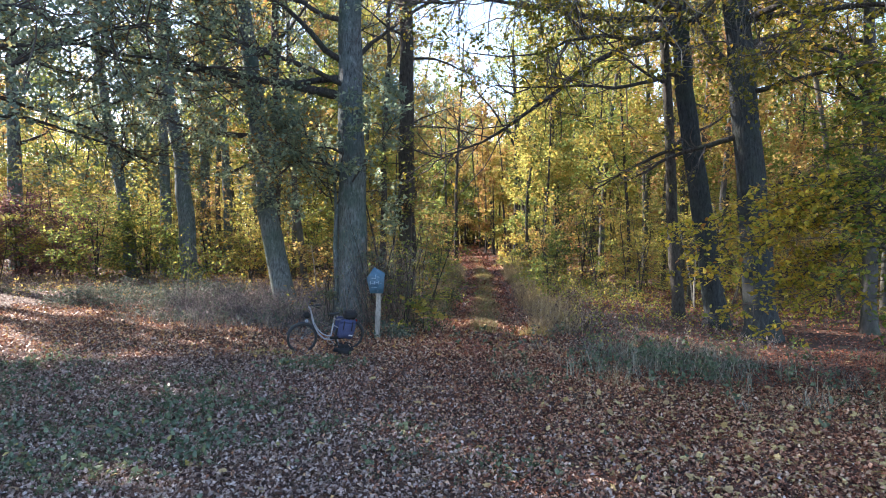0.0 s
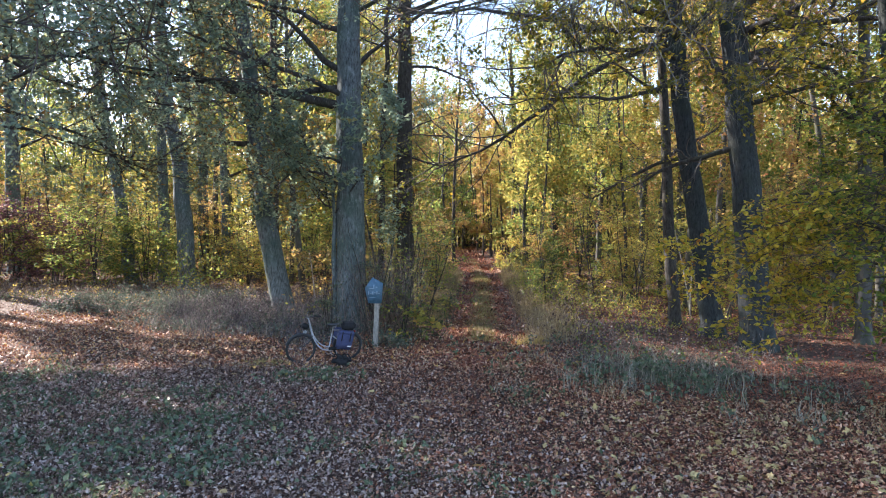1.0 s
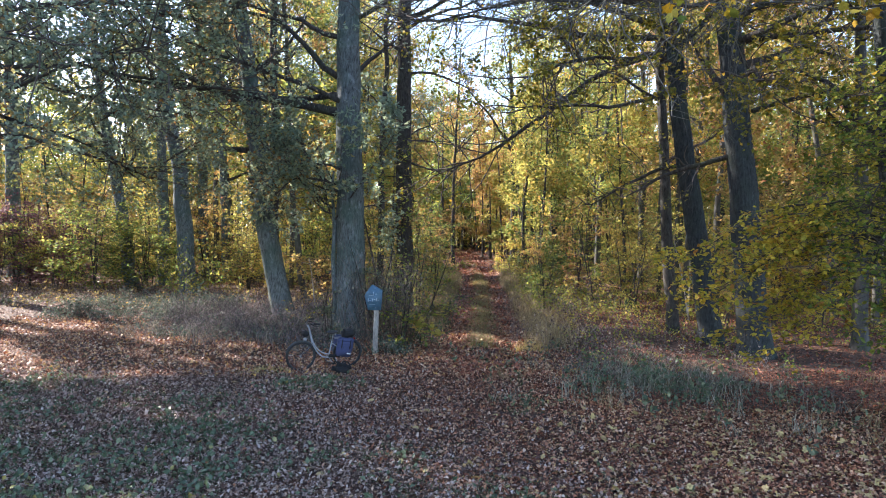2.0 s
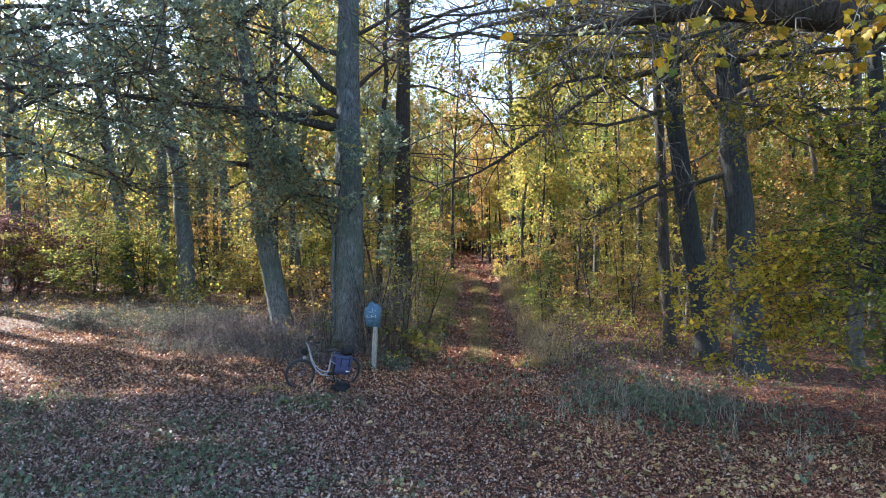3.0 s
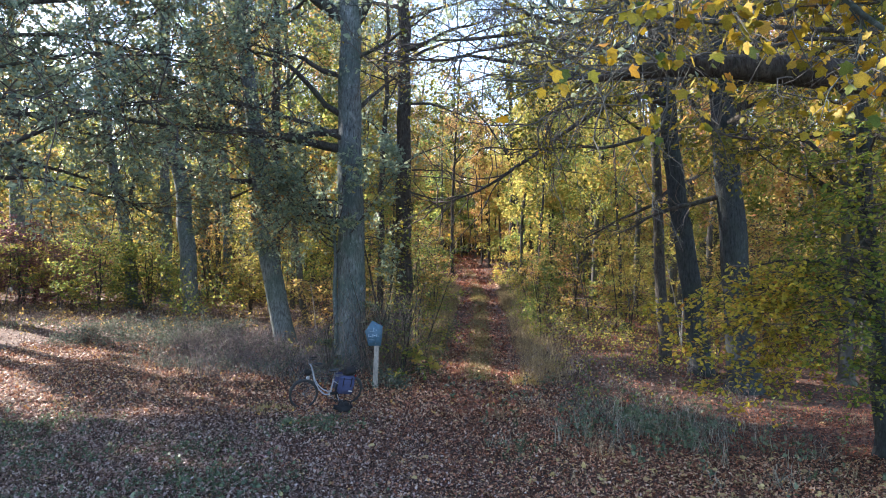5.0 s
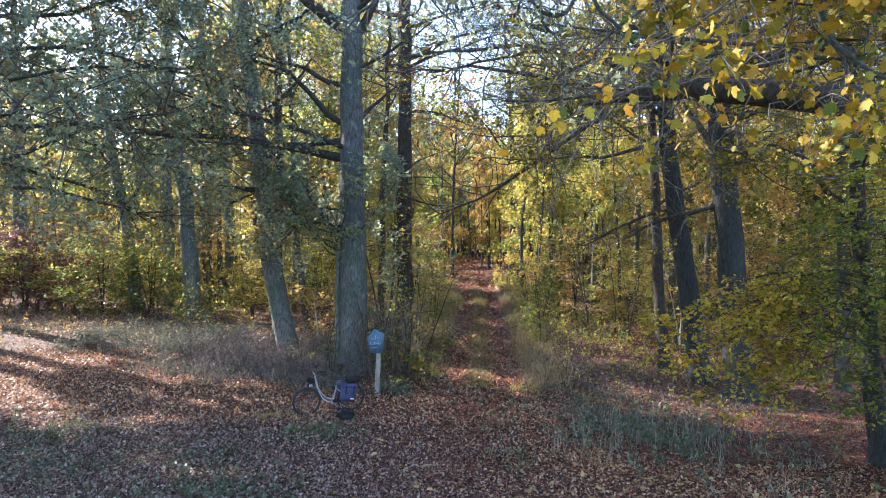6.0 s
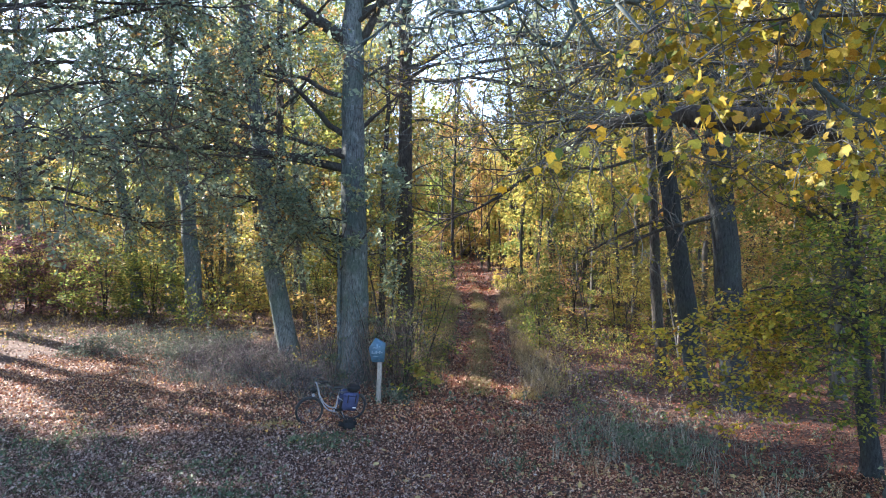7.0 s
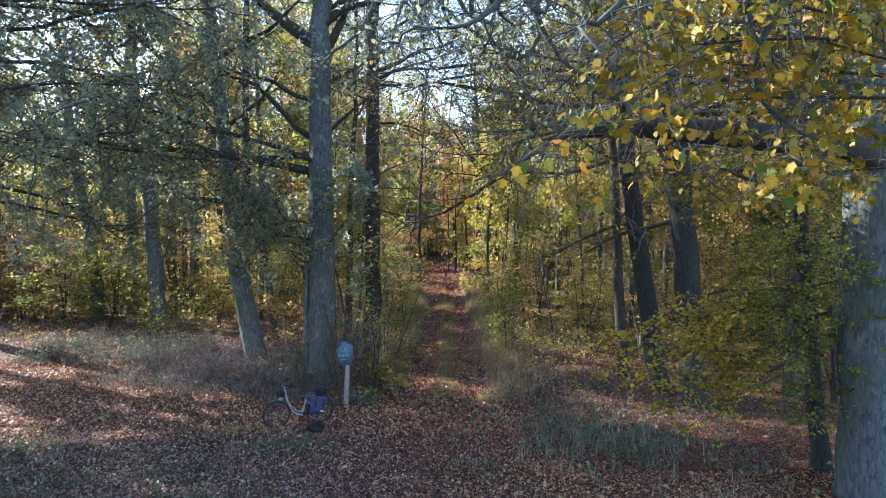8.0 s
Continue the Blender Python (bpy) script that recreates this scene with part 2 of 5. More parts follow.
def mesh_of(name, verts, faces, mat, smooth=False):
    """A mesh out of an array of places and one of faces that all have as many corners."""
    verts, faces = np.asarray(verts, np.float32), np.asarray(faces, np.int32)
    me = bpy.data.meshes.new(name)
    n, k = faces.shape
    me.vertices.add(len(verts))
    me.vertices.foreach_set("co", verts.ravel())
    me.loops.add(n * k)
    me.loops.foreach_set("vertex_index", faces.ravel())
    me.polygons.add(n)
    me.polygons.foreach_set("loop_start", np.arange(0, n * k, k, dtype=np.int32))
    me.polygons.foreach_set("loop_total", np.full(n, k, np.int32))
    me.materials.append(mat)
    me.update(calc_edges=True)
    if smooth:
        me.polygons.foreach_set("use_smooth", np.ones(n, bool))
    return me


def join(pieces):
    vs, fs, at = [], [], 0
    for v, f in pieces:
        vs.append(v)
        fs.append(np.asarray(f) + at)
        at += len(v)
    return np.concatenate(vs), np.concatenate(fs)


def hang(name, me, parent, label="", kind=""):
    """A mesh as a part under its thing."""
    ob = new(name, me)
    ob.parent = parent
    return tagged(ob, label, kind=kind)


def root(name, label, category, at=(0, 0, 0), turn=0, group="", kind=""):
    ob = new(name)
    ob.empty_display_size = 0.2
    ob.matrix_world = pose(*at, 0, 0, turn)
    return tagged(ob, label, category, group, kind)


def tube(points, radii, sides=8, wob=0.0, rng=None):
    """A tapered tube along a line of points, as quads, closed at the tip."""
    p = np.asarray(points, float)
    d = unit(np.gradient(p, axis=0))
    ref = np.array([1.0, 0, 0]) if abs(d[:, 0]).mean() < 0.7 else np.array([0, 1.0, 0])
    a = unit(np.cross(d, ref))
    b = np.cross(d, a)
    ang = np.linspace(0, 2 * np.pi, sides, endpoint=False)
    r = np.asarray(radii, float)[:, None] * np.ones((1, sides))
    if wob:
        r = r * (1 + wob * rng.normal(size=(1, sides)) + 0.4 * wob * rng.normal(size=r.shape))
    v = p[:, None] + r[..., None] * (np.cos(ang)[None, :, None] * a[:, None] + np.sin(ang)[None, :, None] * b[:, None])
    i, j = np.meshgrid(np.arange(len(p) - 1), np.arange(sides), indexing="ij")
    k = (j + 1) % sides
    f = np.stack([i * sides + j, i * sides + k, (i + 1) * sides + k, (i + 1) * sides + j], -1).reshape(-1, 4)
    return v.reshape(-1, 3), f


def rods(a, b, ra, rb, sides=3):
    """Many thin tapered rods from a to b, as quads."""
    n = len(a)
    d = unit(b - a)
    u = unit(np.cross(d, np.array([0.31, 0.22, 0.93])))
    w = np.cross(d, u)
    ang = np.linspace(0, 2 * np.pi, sides, endpoint=False)
    ring = np.cos(ang)[None, :, None] * u[:, None] + np.sin(ang)[None, :, None] * w[:, None]
    ra, rb = np.broadcast_to(ra, n)[:, None, None], np.broadcast_to(rb, n)[:, None, None]
    v = np.concatenate([a[:, None] + ra * ring, b[:, None] + rb * ring], 1).reshape(-1, 3)
    j = np.arange(sides)
    k = (j + 1) % sides
    f = np.stack([j, k, k + sides, j + sides], -1)
    f = (f[None] + (np.arange(n) * 2 * sides)[:, None, None]).reshape(-1, 4)
    return v, f


LEAF_SHAPES = {
    "chip": ([(0, 0.28, 0), (0.35, -0.42, 0.08), (1, 0.12, 0)], [(0, 1, 2)]),
    # corners along the leaf, across it and above it; triangles
    "dry": ([(0, 0, 0.12), (0.38, 0.32, 0.3), (1, 0.06, 0.02), (0.55, -0.3, 0.34), (0.48, 0.02, 0)], [(4, 1, 0), (4, 2, 1), (4, 3, 2), (4, 0, 3)]),
    "kite": ([(0, 0, 0), (0.45, 0.34, 0.1), (1, 0, -0.05), (0.45, -0.34, 0.1)], [(0, 2, 1), (0, 3, 2)]),
    "oval": ([(0, 0, 0), (0.28, 0.3, 0.07), (0.7, 0.28, 0.07), (1, 0, -0.06), (0.7, -0.28, 0.07), (0.28, -0.3, 0.07)], [(0, 2, 1), (0, 3, 2), (0, 5, 4), (0, 4, 3)]),
    "curl": ([(0, 0, 0.05), (0.3, 0.32, 0.2), (0.72, 0.3, 0.12), (1, 0, 0.16), (0.72, -0.3, 0.2), (0.3, -0.32, 0.1), (0.5, 0, 0)], [(6, 1, 0), (6, 2, 1), (6, 3, 2), (6, 4, 3), (6, 5, 4), (6, 0, 5)]),
    "maple": ([(0, 0, 0), (0.02, 0.36, 0.02), (0.2, 0.33, 0.03), (0.5, 0.6, -0.06), (0.54, 0.31, 0.04), (0.79, 0.27, -0.02), (1, 0, -0.1),
               (0.79, -0.27, -0.02), (0.54, -0.31, 0.04), (0.5, -0.6, -0.06), (0.2, -0.33, 0.03), (0.02, -0.36, 0.02)],
              [(0, 2, 1), (0, 4, 2), (2, 4, 3), (0, 6, 4), (4, 6, 5), (0, 8, 6), (6, 8, 7), (0, 10, 8), (8, 10, 9), (0, 11, 10)]),
    "oak": ([(0, 0, 0), (0.2, 0.15, 0.04), (0.38, 0.27, 0.05), (0.5, 0.17, 0.05), (0.72, 0.3, 0.04), (1, 0, -0.06), (0.72, -0.3, 0.04), (0.5, -0.17, 0.05), (0.38, -0.27, 0.05), (0.2, -0.15, 0.04)],
            [(0, 3, 1), (1, 3, 2), (0, 5, 3), (3, 5, 4), (0, 7, 5), (5, 7, 6), (0, 9, 7), (7, 9, 8)]),
}


def leaves(at, along, normal, size, shape):
    t, f = LEAF_SHAPES[shape]
    t, f = np.array(t), np.array(f)
    n = unit(normal)
    a = unit(along - n * (along * n).sum(-1, keepdims=True))
    b = np.cross(n, a)
    s = np.broadcast_to(size, len(at))[:, None, None]
    v = at[:, None] + s * (t[None, :, 0:1] * a[:, None] + t[None, :, 1:2] * b[:, None] + t[None, :, 2:3] * n[:, None])
    return v.reshape(-1, 3), (f[None] + (np.arange(len(at)) * len(t))[:, None, None]).reshape(-1, 3)


def leaf_objects(ob, at, along, normal, size, shape, mat):
    """Large leaves, each an object of its own on one shared mesh, under the thing ob."""
    t, f = LEAF_SHAPES[shape]
    me = mesh_of("leaf", t, f, mat)
    n = unit(normal)
    a = unit(along - n * (along * n).sum(-1, keepdims=True))
    b = np.cross(n, a)
    for i in range(len(at)):
        leaf = new("leaf", me)
        leaf.parent = ob
        s = float(size[i])
        leaf.matrix_local = Matrix([(a[i][k] * s, b[i][k] * s, n[i][k] * s, at[i][k]) for k in range(3)] + [(0, 0, 0, 1)])


def grow(rng, start, way, length, n=7, wander=0.15, rise=0.0):
    """A wandering line of points: a limb or a stem. rise bends it up, or down when it is negative."""
    p, d = [np.asarray(start, float)], unit(np.asarray(way, float))
    for _ in range(n - 1):
        d = unit(d + rng.normal(size=3) * wander + np.array([0, 0, rise]))
        p.append(p[-1] + d * length / (n - 1))
    return np.array(p)


def taper(line, r0, r1, power=0.8):
    return r1 + (r0 - r1) * (1 - np.linspace(0, 1, len(line))) ** power


def sample(rng, lines, m, lo=0.25):
    """m places on the lines, picked by length, with the way of the line there."""
    ln = np.array([np.linalg.norm(np.diff(q, axis=0), axis=1).sum() for q in lines])
    pick = rng.choice(len(lines), m, p=ln / ln.sum())
    t = lo + (1 - lo) * rng.random(m) ** 0.8
    p, d = np.zeros((m, 3)), np.zeros((m, 3))
    for i, q in enumerate(lines):
        s = np.where(pick == i)[0]
        x = t[s] * (len(q) - 1)
        k = np.minimum(x.astype(int), len(q) - 2)
        fr = (x - k)[:, None]
        p[s] = q[k] * (1 - fr) + q[k + 1] * fr
        d[s] = unit(q[k + 1] - q[k])
    return p, d


def twigs(rng, p, d, length, fwd=0.6, spread=0.6, up=0.1, droop=0.15, flat=1.0):
    """Two-jointed twigs from the places p: starts, knees, tips."""
    m = len(p)
    rnd = rng.normal(size=(m, 3)) * spread
    rnd[:, 2] *= flat
    w = unit(d * fwd + rnd + np.array([0, 0, up]))
    ln = (length * (0.55 + 0.9 * rng.random(m)))[:, None]
    knee = p + w * ln * 0.5
    w2 = unit(w + rng.normal(size=(m, 3)) * 0.25 + np.array([0, 0, -droop]))
    return p, knee, knee + w2 * ln * 0.5


def dress(rng, tw, per, size, shape, flat=0.75, loose=0.05, apart=None, fall=0.0):
    """Leaves along twigs, turned mostly up."""
    a, k, e = tw
    m = len(a)
    t = 0.25 + 0.8 * rng.random((m, per))
    lo = np.minimum(t * 2, 1)[..., None]
    hi = np.maximum(t * 2 - 1, 0)[..., None]
    p = a[:, None] + (k - a)[:, None] * lo + (e - k)[:, None] * hi + rng.normal(size=(m, per, 3)) * loose
    way = unit(e - a)[:, None] + rng.normal(size=(m, per, 3)) * 0.8 + np.array([0, 0, -fall])
    nor = np.array([0, 0, 1.0]) * flat + rng.normal(size=(m, per, 3)) * (1.05 - flat)
    s = size * (0.65 + 0.7 * rng.random(m * per))
    if apart is not None:
        ob, mat, pick = apart
        q = p.reshape(-1, 3)
        one = np.where(pick(q))[0]
        leaf_objects(ob, q[one], way.reshape(-1, 3)[one], nor.reshape(-1, 3)[one], s[one], shape, mat)
        s[one] = 0.0
        keep = s > 0
        return leaves(q[keep], way.reshape(-1, 3)[keep], nor.reshape(-1, 3)[keep], s[keep], shape)
    return leaves(p.reshape(-1, 3), way.reshape(-1, 3), nor.reshape(-1, 3), s, shape)


def twig_rods(tw, r0, r1):
    a, k, e = tw
    return join([rods(a, k, r0, (r0 + r1) / 2), rods(k, e, (r0 + r1) / 2, r1)])


# ---- ground ----
def path_x(y):
    """The middle of the ride that runs on into the wood."""
    y = np.asarray(y, float)
    return np.interp(y, (0, 19, 24, 34, 45, 60, 77, 150, 400), (0.25, 1.18, 1.55, 2.2, 2.8, 3.3, 3.7, 4.6, 7.5))


def smooth(a, b, x):
    t = np.clip((x - a) / (b - a), 0, 1)
    return t * t * (3 - 2 * t)


def height(x, y):
    x, y = np.asarray(x, float), np.asarray(y, float)
    h = 0.035 * np.sin(0.9 * x + 0.4 * y) * np.sin(0.7 * y - 0.3 * x + 1) + 0.02 * np.sin(2.3 * x + 1.1) * np.sin(1.9 * y)
    inside = smooth(15.5, 20, y)
    off = x - path_x(y)
    rut = np.exp(-((np.abs(off) - 0.85) / 0.3) ** 2)
    h = h - 0.06 * rut * inside + 0.05 * np.exp(-(off / 0.35) ** 2) * inside
    h = h + 0.16 * smooth(1.5, 2.8, np.abs(off)) * inside
    h = h + 0.35 * smooth(-4, -9, off) * smooth(21, 27, y)
    far = smooth(60, 200, np.hypot(x, y))
    return h + far * 1.2


def ground_sheet():
    g = 200
    u = np.linspace(-1, 1, g)
    xs = np.sign(u) * (18 * np.abs(u) + 480 * np.abs(u) ** 5)
    v = np.linspace(0, 1, 220)
    ys = -60 + 66 * np.minimum(v / 0.12, 1) + 44 * np.clip((v - 0.12) / 0.7, 0, 1) + 520 * np.clip((v - 0.82) / 0.18, 0, 1) ** 3
    ys = np.unique(np.round(ys, 5))
    ys[0] = -500
    xx, yy = np.meshgrid(xs, ys)
    vv = np.stack([xx, yy, height(xx, yy)], -1).reshape(-1, 3)
    i, j = np.meshgrid(np.arange(len(ys) - 1), np.arange(g - 1), indexing="ij")
    f = np.stack([i * g + j, i * g + j + 1, (i + 1) * g + j + 1, (i + 1) * g + j], -1).reshape(-1, 4)
    ob = new("ground", mesh_of("ground", vv, f, FLOOR, True))
    return tagged(ob, "forest floor of dark soil under brown fallen leaves", "ground", kind="structure")


ground = ground_sheet()


# ---- trees ----
def trunk_line(points):
    """A smooth stem through a few places."""
    p = np.asarray(points, float)
    t = np.concatenate([[0], np.cumsum(np.linalg.norm(np.diff(p, axis=0), axis=1))])
    n = max(10, int(t[-1] / 0.8))
    s = np.linspace(0, t[-1], n)
    return np.stack([np.interp(s, t, p[:, i]) for i in range(3)], -1)


def old_tree(name, label, base, stem, r0, r1, limbs, seed, bark_mat, leaf_mat, shape="kite", leaf=0.09, sub=10, tw=60, per=6, flare=0.5, twig_len=0.7, group="old trees", tip_only=0.3, twig_mat=None, droop=0.15, least=0.0, fine=1.0, apart=None, flat=0.6, fall=0.0):
    """A grown tree: a furrowed stem with a root flare, single limbs, each with its branches and twigs, and a crown of leaves.
    limbs: (height, degrees round from the right, length, thickness, slope, bend, leafiness)."""
    rng = np.random.default_rng(seed)
    ob = root(name, label, "tree", (base[0], base[1], float(height(*base)) - 0.05), 0, group)
    line = trunk_line([(0, 0, 0), *stem])
    line[1:, :2] += rng.normal(size=(len(line) - 1, 2)) * 0.03
    rad = taper(line, r0, r1, 0.9)
    extra = np.array([(0, 0, 0.25), (0, 0, 0.55)])
    line = np.concatenate([line[:1], line[:1] + extra * (line[1] - line[0])[2], line[1:]])
    rad = np.concatenate([[r0 * (1 + flare)], [r0 * (1 + flare * 0.35)], [r0 * (1 + flare * 0.1)], rad[1:]])
    hang("trunk", mesh_of("trunk", *tube(line, rad, 18, 0.035, rng), bark_mat, True), ob)
    twig_bits, leaf_bits = [], []
    for z, az, ln, th, slope, bend, leafy, *stray in limbs:
        k = np.searchsorted(line[:, 2], z)
        k = min(max(k, 1), len(line) - 1)
        fr = (z - line[k - 1, 2]) / max(line[k, 2] - line[k - 1, 2], 1e-6)
        at = line[k - 1] * (1 - fr) + line[k] * fr
        az = radians(az)
        way = (math.cos(az) * math.cos(radians(slope)), math.sin(az) * math.cos(radians(slope)), math.sin(radians(slope)))
        limb = grow(rng, at, way, ln, 11, max(stray[0], 0) if stray else 0.13, bend)
        if stray and stray[0] < 0:
            u = np.linspace(0, 1, 11)
            limb[:, 2] -= 0.5 * stray[0] * np.sin(u * 9.5) * u
            limb[:, 1] += 7.0 * stray[0] * np.sin(u * np.pi)
        hang("limb", mesh_of("limb", *tube(limb, taper(limb, th, min(th * 0.18, 0.014), 0.5 if stray and stray[0] < 0 else 0.8), 10, 0.08, rng), BARK_DARK, True), ob)
        subs = []
        p, d = sample(rng, [limb], max(2, int(sub * ln / 4 * (0.5 if z > 0.38 * base[1] + 6.5 else 1))), 0.3)
        for q, w in zip(p, d):
            side = unit(w * 0.7 + rng.normal(size=3) * 0.65 + np.array([0, 0, 0.15]))
            b = grow(rng, q, side, ln * rng.uniform(0.18, 0.42), 7, 0.3, 0.02)
            if b[:, 2].min() < least:
                continue
            subs.append(b)
            twig_bits.append(tube(b, taper(b, min(th * 0.3, 0.022) * fine, min(th * 0.06, 0.006) * fine), 4))
        high = z > 0.38 * base[1] + 6.5
        m = int(tw * ln / 4 * (0.2 if high else 1))
        p, d = sample(rng, subs + [limb[5:]], m, tip_only)
        t1 = twigs(rng, p, d, twig_len, 0.7, 0.5, 0.05, droop)
        t1 = tuple(x[t1[2][:, 2] > least] for x in t1)
        m = len(t1[0])
        twig_bits.append(rods(t1[0], t1[2], 0.006, 0.003) if base[1] > 24 else twig_rods(t1, (min(th * 0.06, 0.003) + 0.004) * fine, 0.003 * fine))
        p2, d2 = sample(rng, [np.array(x) for x in zip(*t1)][:max(1, m // 2)], m, 0.4)
        t2 = twigs(rng, p2, d2, twig_len * 0.6, 0.7, 0.5, 0.05, droop)
        t2 = tuple(np.where((t2[2][:, 2:] > least), x, t1[0]) for x in t2)
        twig_bits.append(rods(t2[0], t2[2], 0.006 * fine, 0.0025 * fine))
        n = int(m * min(leafy, 1))
        per_here = max(1, round(per * max(leafy, 1)))
        if n:
            for t in (t1, t2):
                s = rng.permutation(m)[:n] if n < m else slice(None)
                leaf_bits.append(dress(rng, tuple(x[s] for x in t), per_here, leaf * (1.5 if high else 1), shape, flat, 0.07, apart and (ob, *apart), fall))
    if twig_bits:
        hang("branchwork", mesh_of("branchwork", *join(twig_bits), twig_mat or TWIG), ob, kind="stuff")
    if leaf_bits:
        hang("crown", mesh_of("crown", *join(leaf_bits), leaf_mat), ob, kind="stuff")
    return ob


def crown_limbs(rng, z0, z1, n, ln, th, leafy=1.0, slope=25):
    return [(z0 + (z1 - z0) * (i + rng.random()) / n, 137.5 * i + rng.uniform(-25, 25), ln * rng.uniform(0.7, 1.2) * (1 - 0.4 * i / n), th * (1 - 0.5 * i / n), slope + rng.uniform(-15, 20), 0.04, leafy) for i in range(n)]


R = np.random.default_rng(11)

# the great oak behind the sign
old_tree("oak_tree", "great oak with furrowed grey bark, crooked limbs and sparse green leaves", (-2.72, 19.6),
         [(0.02, 0, 4), (-0.02, 0, 7), (-0.02, 0, 10.4), (0.1, 0.3, 14), (0.2, 0.5, 19)], 0.465, 0.17,
         [(4.35, 185, 2.2, 0.1, 10, 0.1, 0.9, 0.08), (4.6, 200, 2.9, 0.05, 20, -0.06, 2.4), (4.9, 230, 2.4, 0.04, 15, -0.06, 2.4), (6.7, 184, 7.0, 0.15, 16, -0.022, 0.7, 0.07), (7.3, 178, 5.0, 0.11, 8, 0.01, 0.5, 0.13), (7.6, 188, 4.6, 0.1, 32, 0.0, 0.5, 0.16), (7.0, 215, 6.0, 0.08, 14, -0.01, 1.2, 0.09),
          (7.7, 10, 2.6, 0.08, 52, 0.03, 0.3), (8.9, 180, 4.0, 0.09, 12, 0.02, 0.5, 0.17), (10.7, 172, 4.5, 0.21, 42, 0.04, 0.6, 0.1), (10.5, 15, 4.5, 0.16, 48, 0.02, 0.5, 0.1),
          (9.4, 0, 3.0, 0.07, 25, 0.02, 0.4), *crown_limbs(R, 11.5, 18, 8, 4.5, 0.12, 0.6), (11.8, 5, 6.2, 0.1, 32, 0, 0.5), (13.2, 350, 6.0, 0.1, 28, 0, 0.5), (11.2, 335, 5.5, 0.08, 22, 0, 0.3), (12.6, 25, 6.0, 0.09, 35, 0, 0.5)], 1, BARK_OAK, LEAF_OAK, "kite", 0.1, 10, 60, 7, 0.32)
# the dark straight one next to it
old_tree("dark_tree", "straight dark-barked forest tree with thin bare side branches", (-1.34, 23.9),
         [(0.0, 0, 6), (0.02, 0, 11), (0.1, 0, 21)], 0.335, 0.11,
         [(5.2, 175, 1.6, 0.025, 10, 0, 0.3), (5.8, 5, 2.6, 0.04, 8, 0.02, 0.15), (6.6, 10, 2.2, 0.03, 5, 0, 0.2), (9.0, 15, 3.6, 0.06, 20, 0, 0.2), (9.8, 185, 2.4, 0.05, 30, 0, 0.3),
          *crown_limbs(R, 11, 20, 9, 4.2, 0.09, 0.6), (10.6, 355, 4.6, 0.06, 28, 0, 0.3), (12.2, 12, 5.0, 0.06, 32, 0, 0.4), (13.4, 340, 4.8, 0.06, 25, 0, 0.4)], 2, BARK_DARK, LEAF_OAK, "kite", 0.09, 8, 40, 5)
# leaning oak with the long limb
old_tree("oak_tree", "leaning old oak with pale lichened bark and a long low limb", (-5.25, 21.8),
         [(-0.55, 0, 3.5), (-0.85, 0, 6.2), (-1.45, 0.1, 10.5), (-2.2, 0.3, 18)], 0.36, 0.12,
         [(5.9, 177, 5.0, 0.1, -4, 0.03, 0.4, 0.07), (7.4, 190, 4.6, 0.12, 18, 0.0, 0.5, 0.08), (8.4, 5, 3.0, 0.1, 28, 0.04, 0.4), (9.2, 200, 4.5, 0.12, 25, 0.03, 0.6), (6.8, 330, 2.2, 0.05, 25, 0, 0.5),
          *crown_limbs(R, 10, 17.5, 8, 4.4, 0.11, 0.7)], 3, BARK_OAK, LEAF_OAK, "kite", 0.1, 10, 60, 7)
for i, (x, y, stem, r, mat, low) in enumerate([
        (-3.2, 19.45, [(0.05, 0, 3), (0.0, 0, 5.0)], 0.1, BARK_OAK, 3.5),
        (-6.5, 25.5, [(0.0, 0, 9), (0.1, 0, 19)], 0.22, BARK_DARK, 5),
        (-11.9, 31.0, [(-0.5, 0, 6), (-1.2, 0, 10), (-1.6, 0, 20)], 0.42, BARK_OAK, 6),
        (-15.2, 36.0, [(-0.1, 0, 8), (-0.4, 0, 20)], 0.34, BARK_OAK, 7),
        (-15.0, 41.5, [(-0.1, 0, 8), (-0.3, 0, 20)], 0.36, BARK_OAK, 7),
        (-12.7, 39.0, [(-0.25, 0, 7), (-0.6, 0, 18)], 0.28, BARK_OAK, 6),
        (-15.6, 33.0, [(-0.5, 0, 4), (-1.2, 0, 8), (-2.4, 0, 17)], 0.32, BARK_OAK, 5),
        (-27.2, 42.0, [(-0.2, 0, 8), (-0.5, 0, 20)], 0.5, BARK_OAK, 7),
        (-5.6, 27.0, [(-0.5, 0, 4), (-0.9, 0, 14)], 0.15, BARK_BEECH, 5),
        (-2.6, 28.0, [(0.1, 0, 6), (0.5, 0, 18)], 0.15, BARK_DARK, 6),
        (7.25, 20.2, [(-0.2, 0, 4), (-0.5, 0, 9), (-0.6, 0, 17)], 0.19, BARK_DARK, 5),
        (11.4, 17.5, [(-0.1, 0, 8), (0, 0, 18)], 0.2, BARK_BEECH, 6),
]):
    old_tree("forest_tree", "tall forest tree with a bare trunk and thinning autumn crown", (x, y), stem, r, r * 0.3,
             crown_limbs(R, low, stem[-1][2] * 0.95, 10, 3.4, r * 0.32, 0.6), 20 + i, mat, (LEAF_OAK, LEAF_OCHRE, LEAF_GREEN)[i % 3] if x < 0 else LEAF_OLIVE, "chip", 0.15, 7, 36, 12)
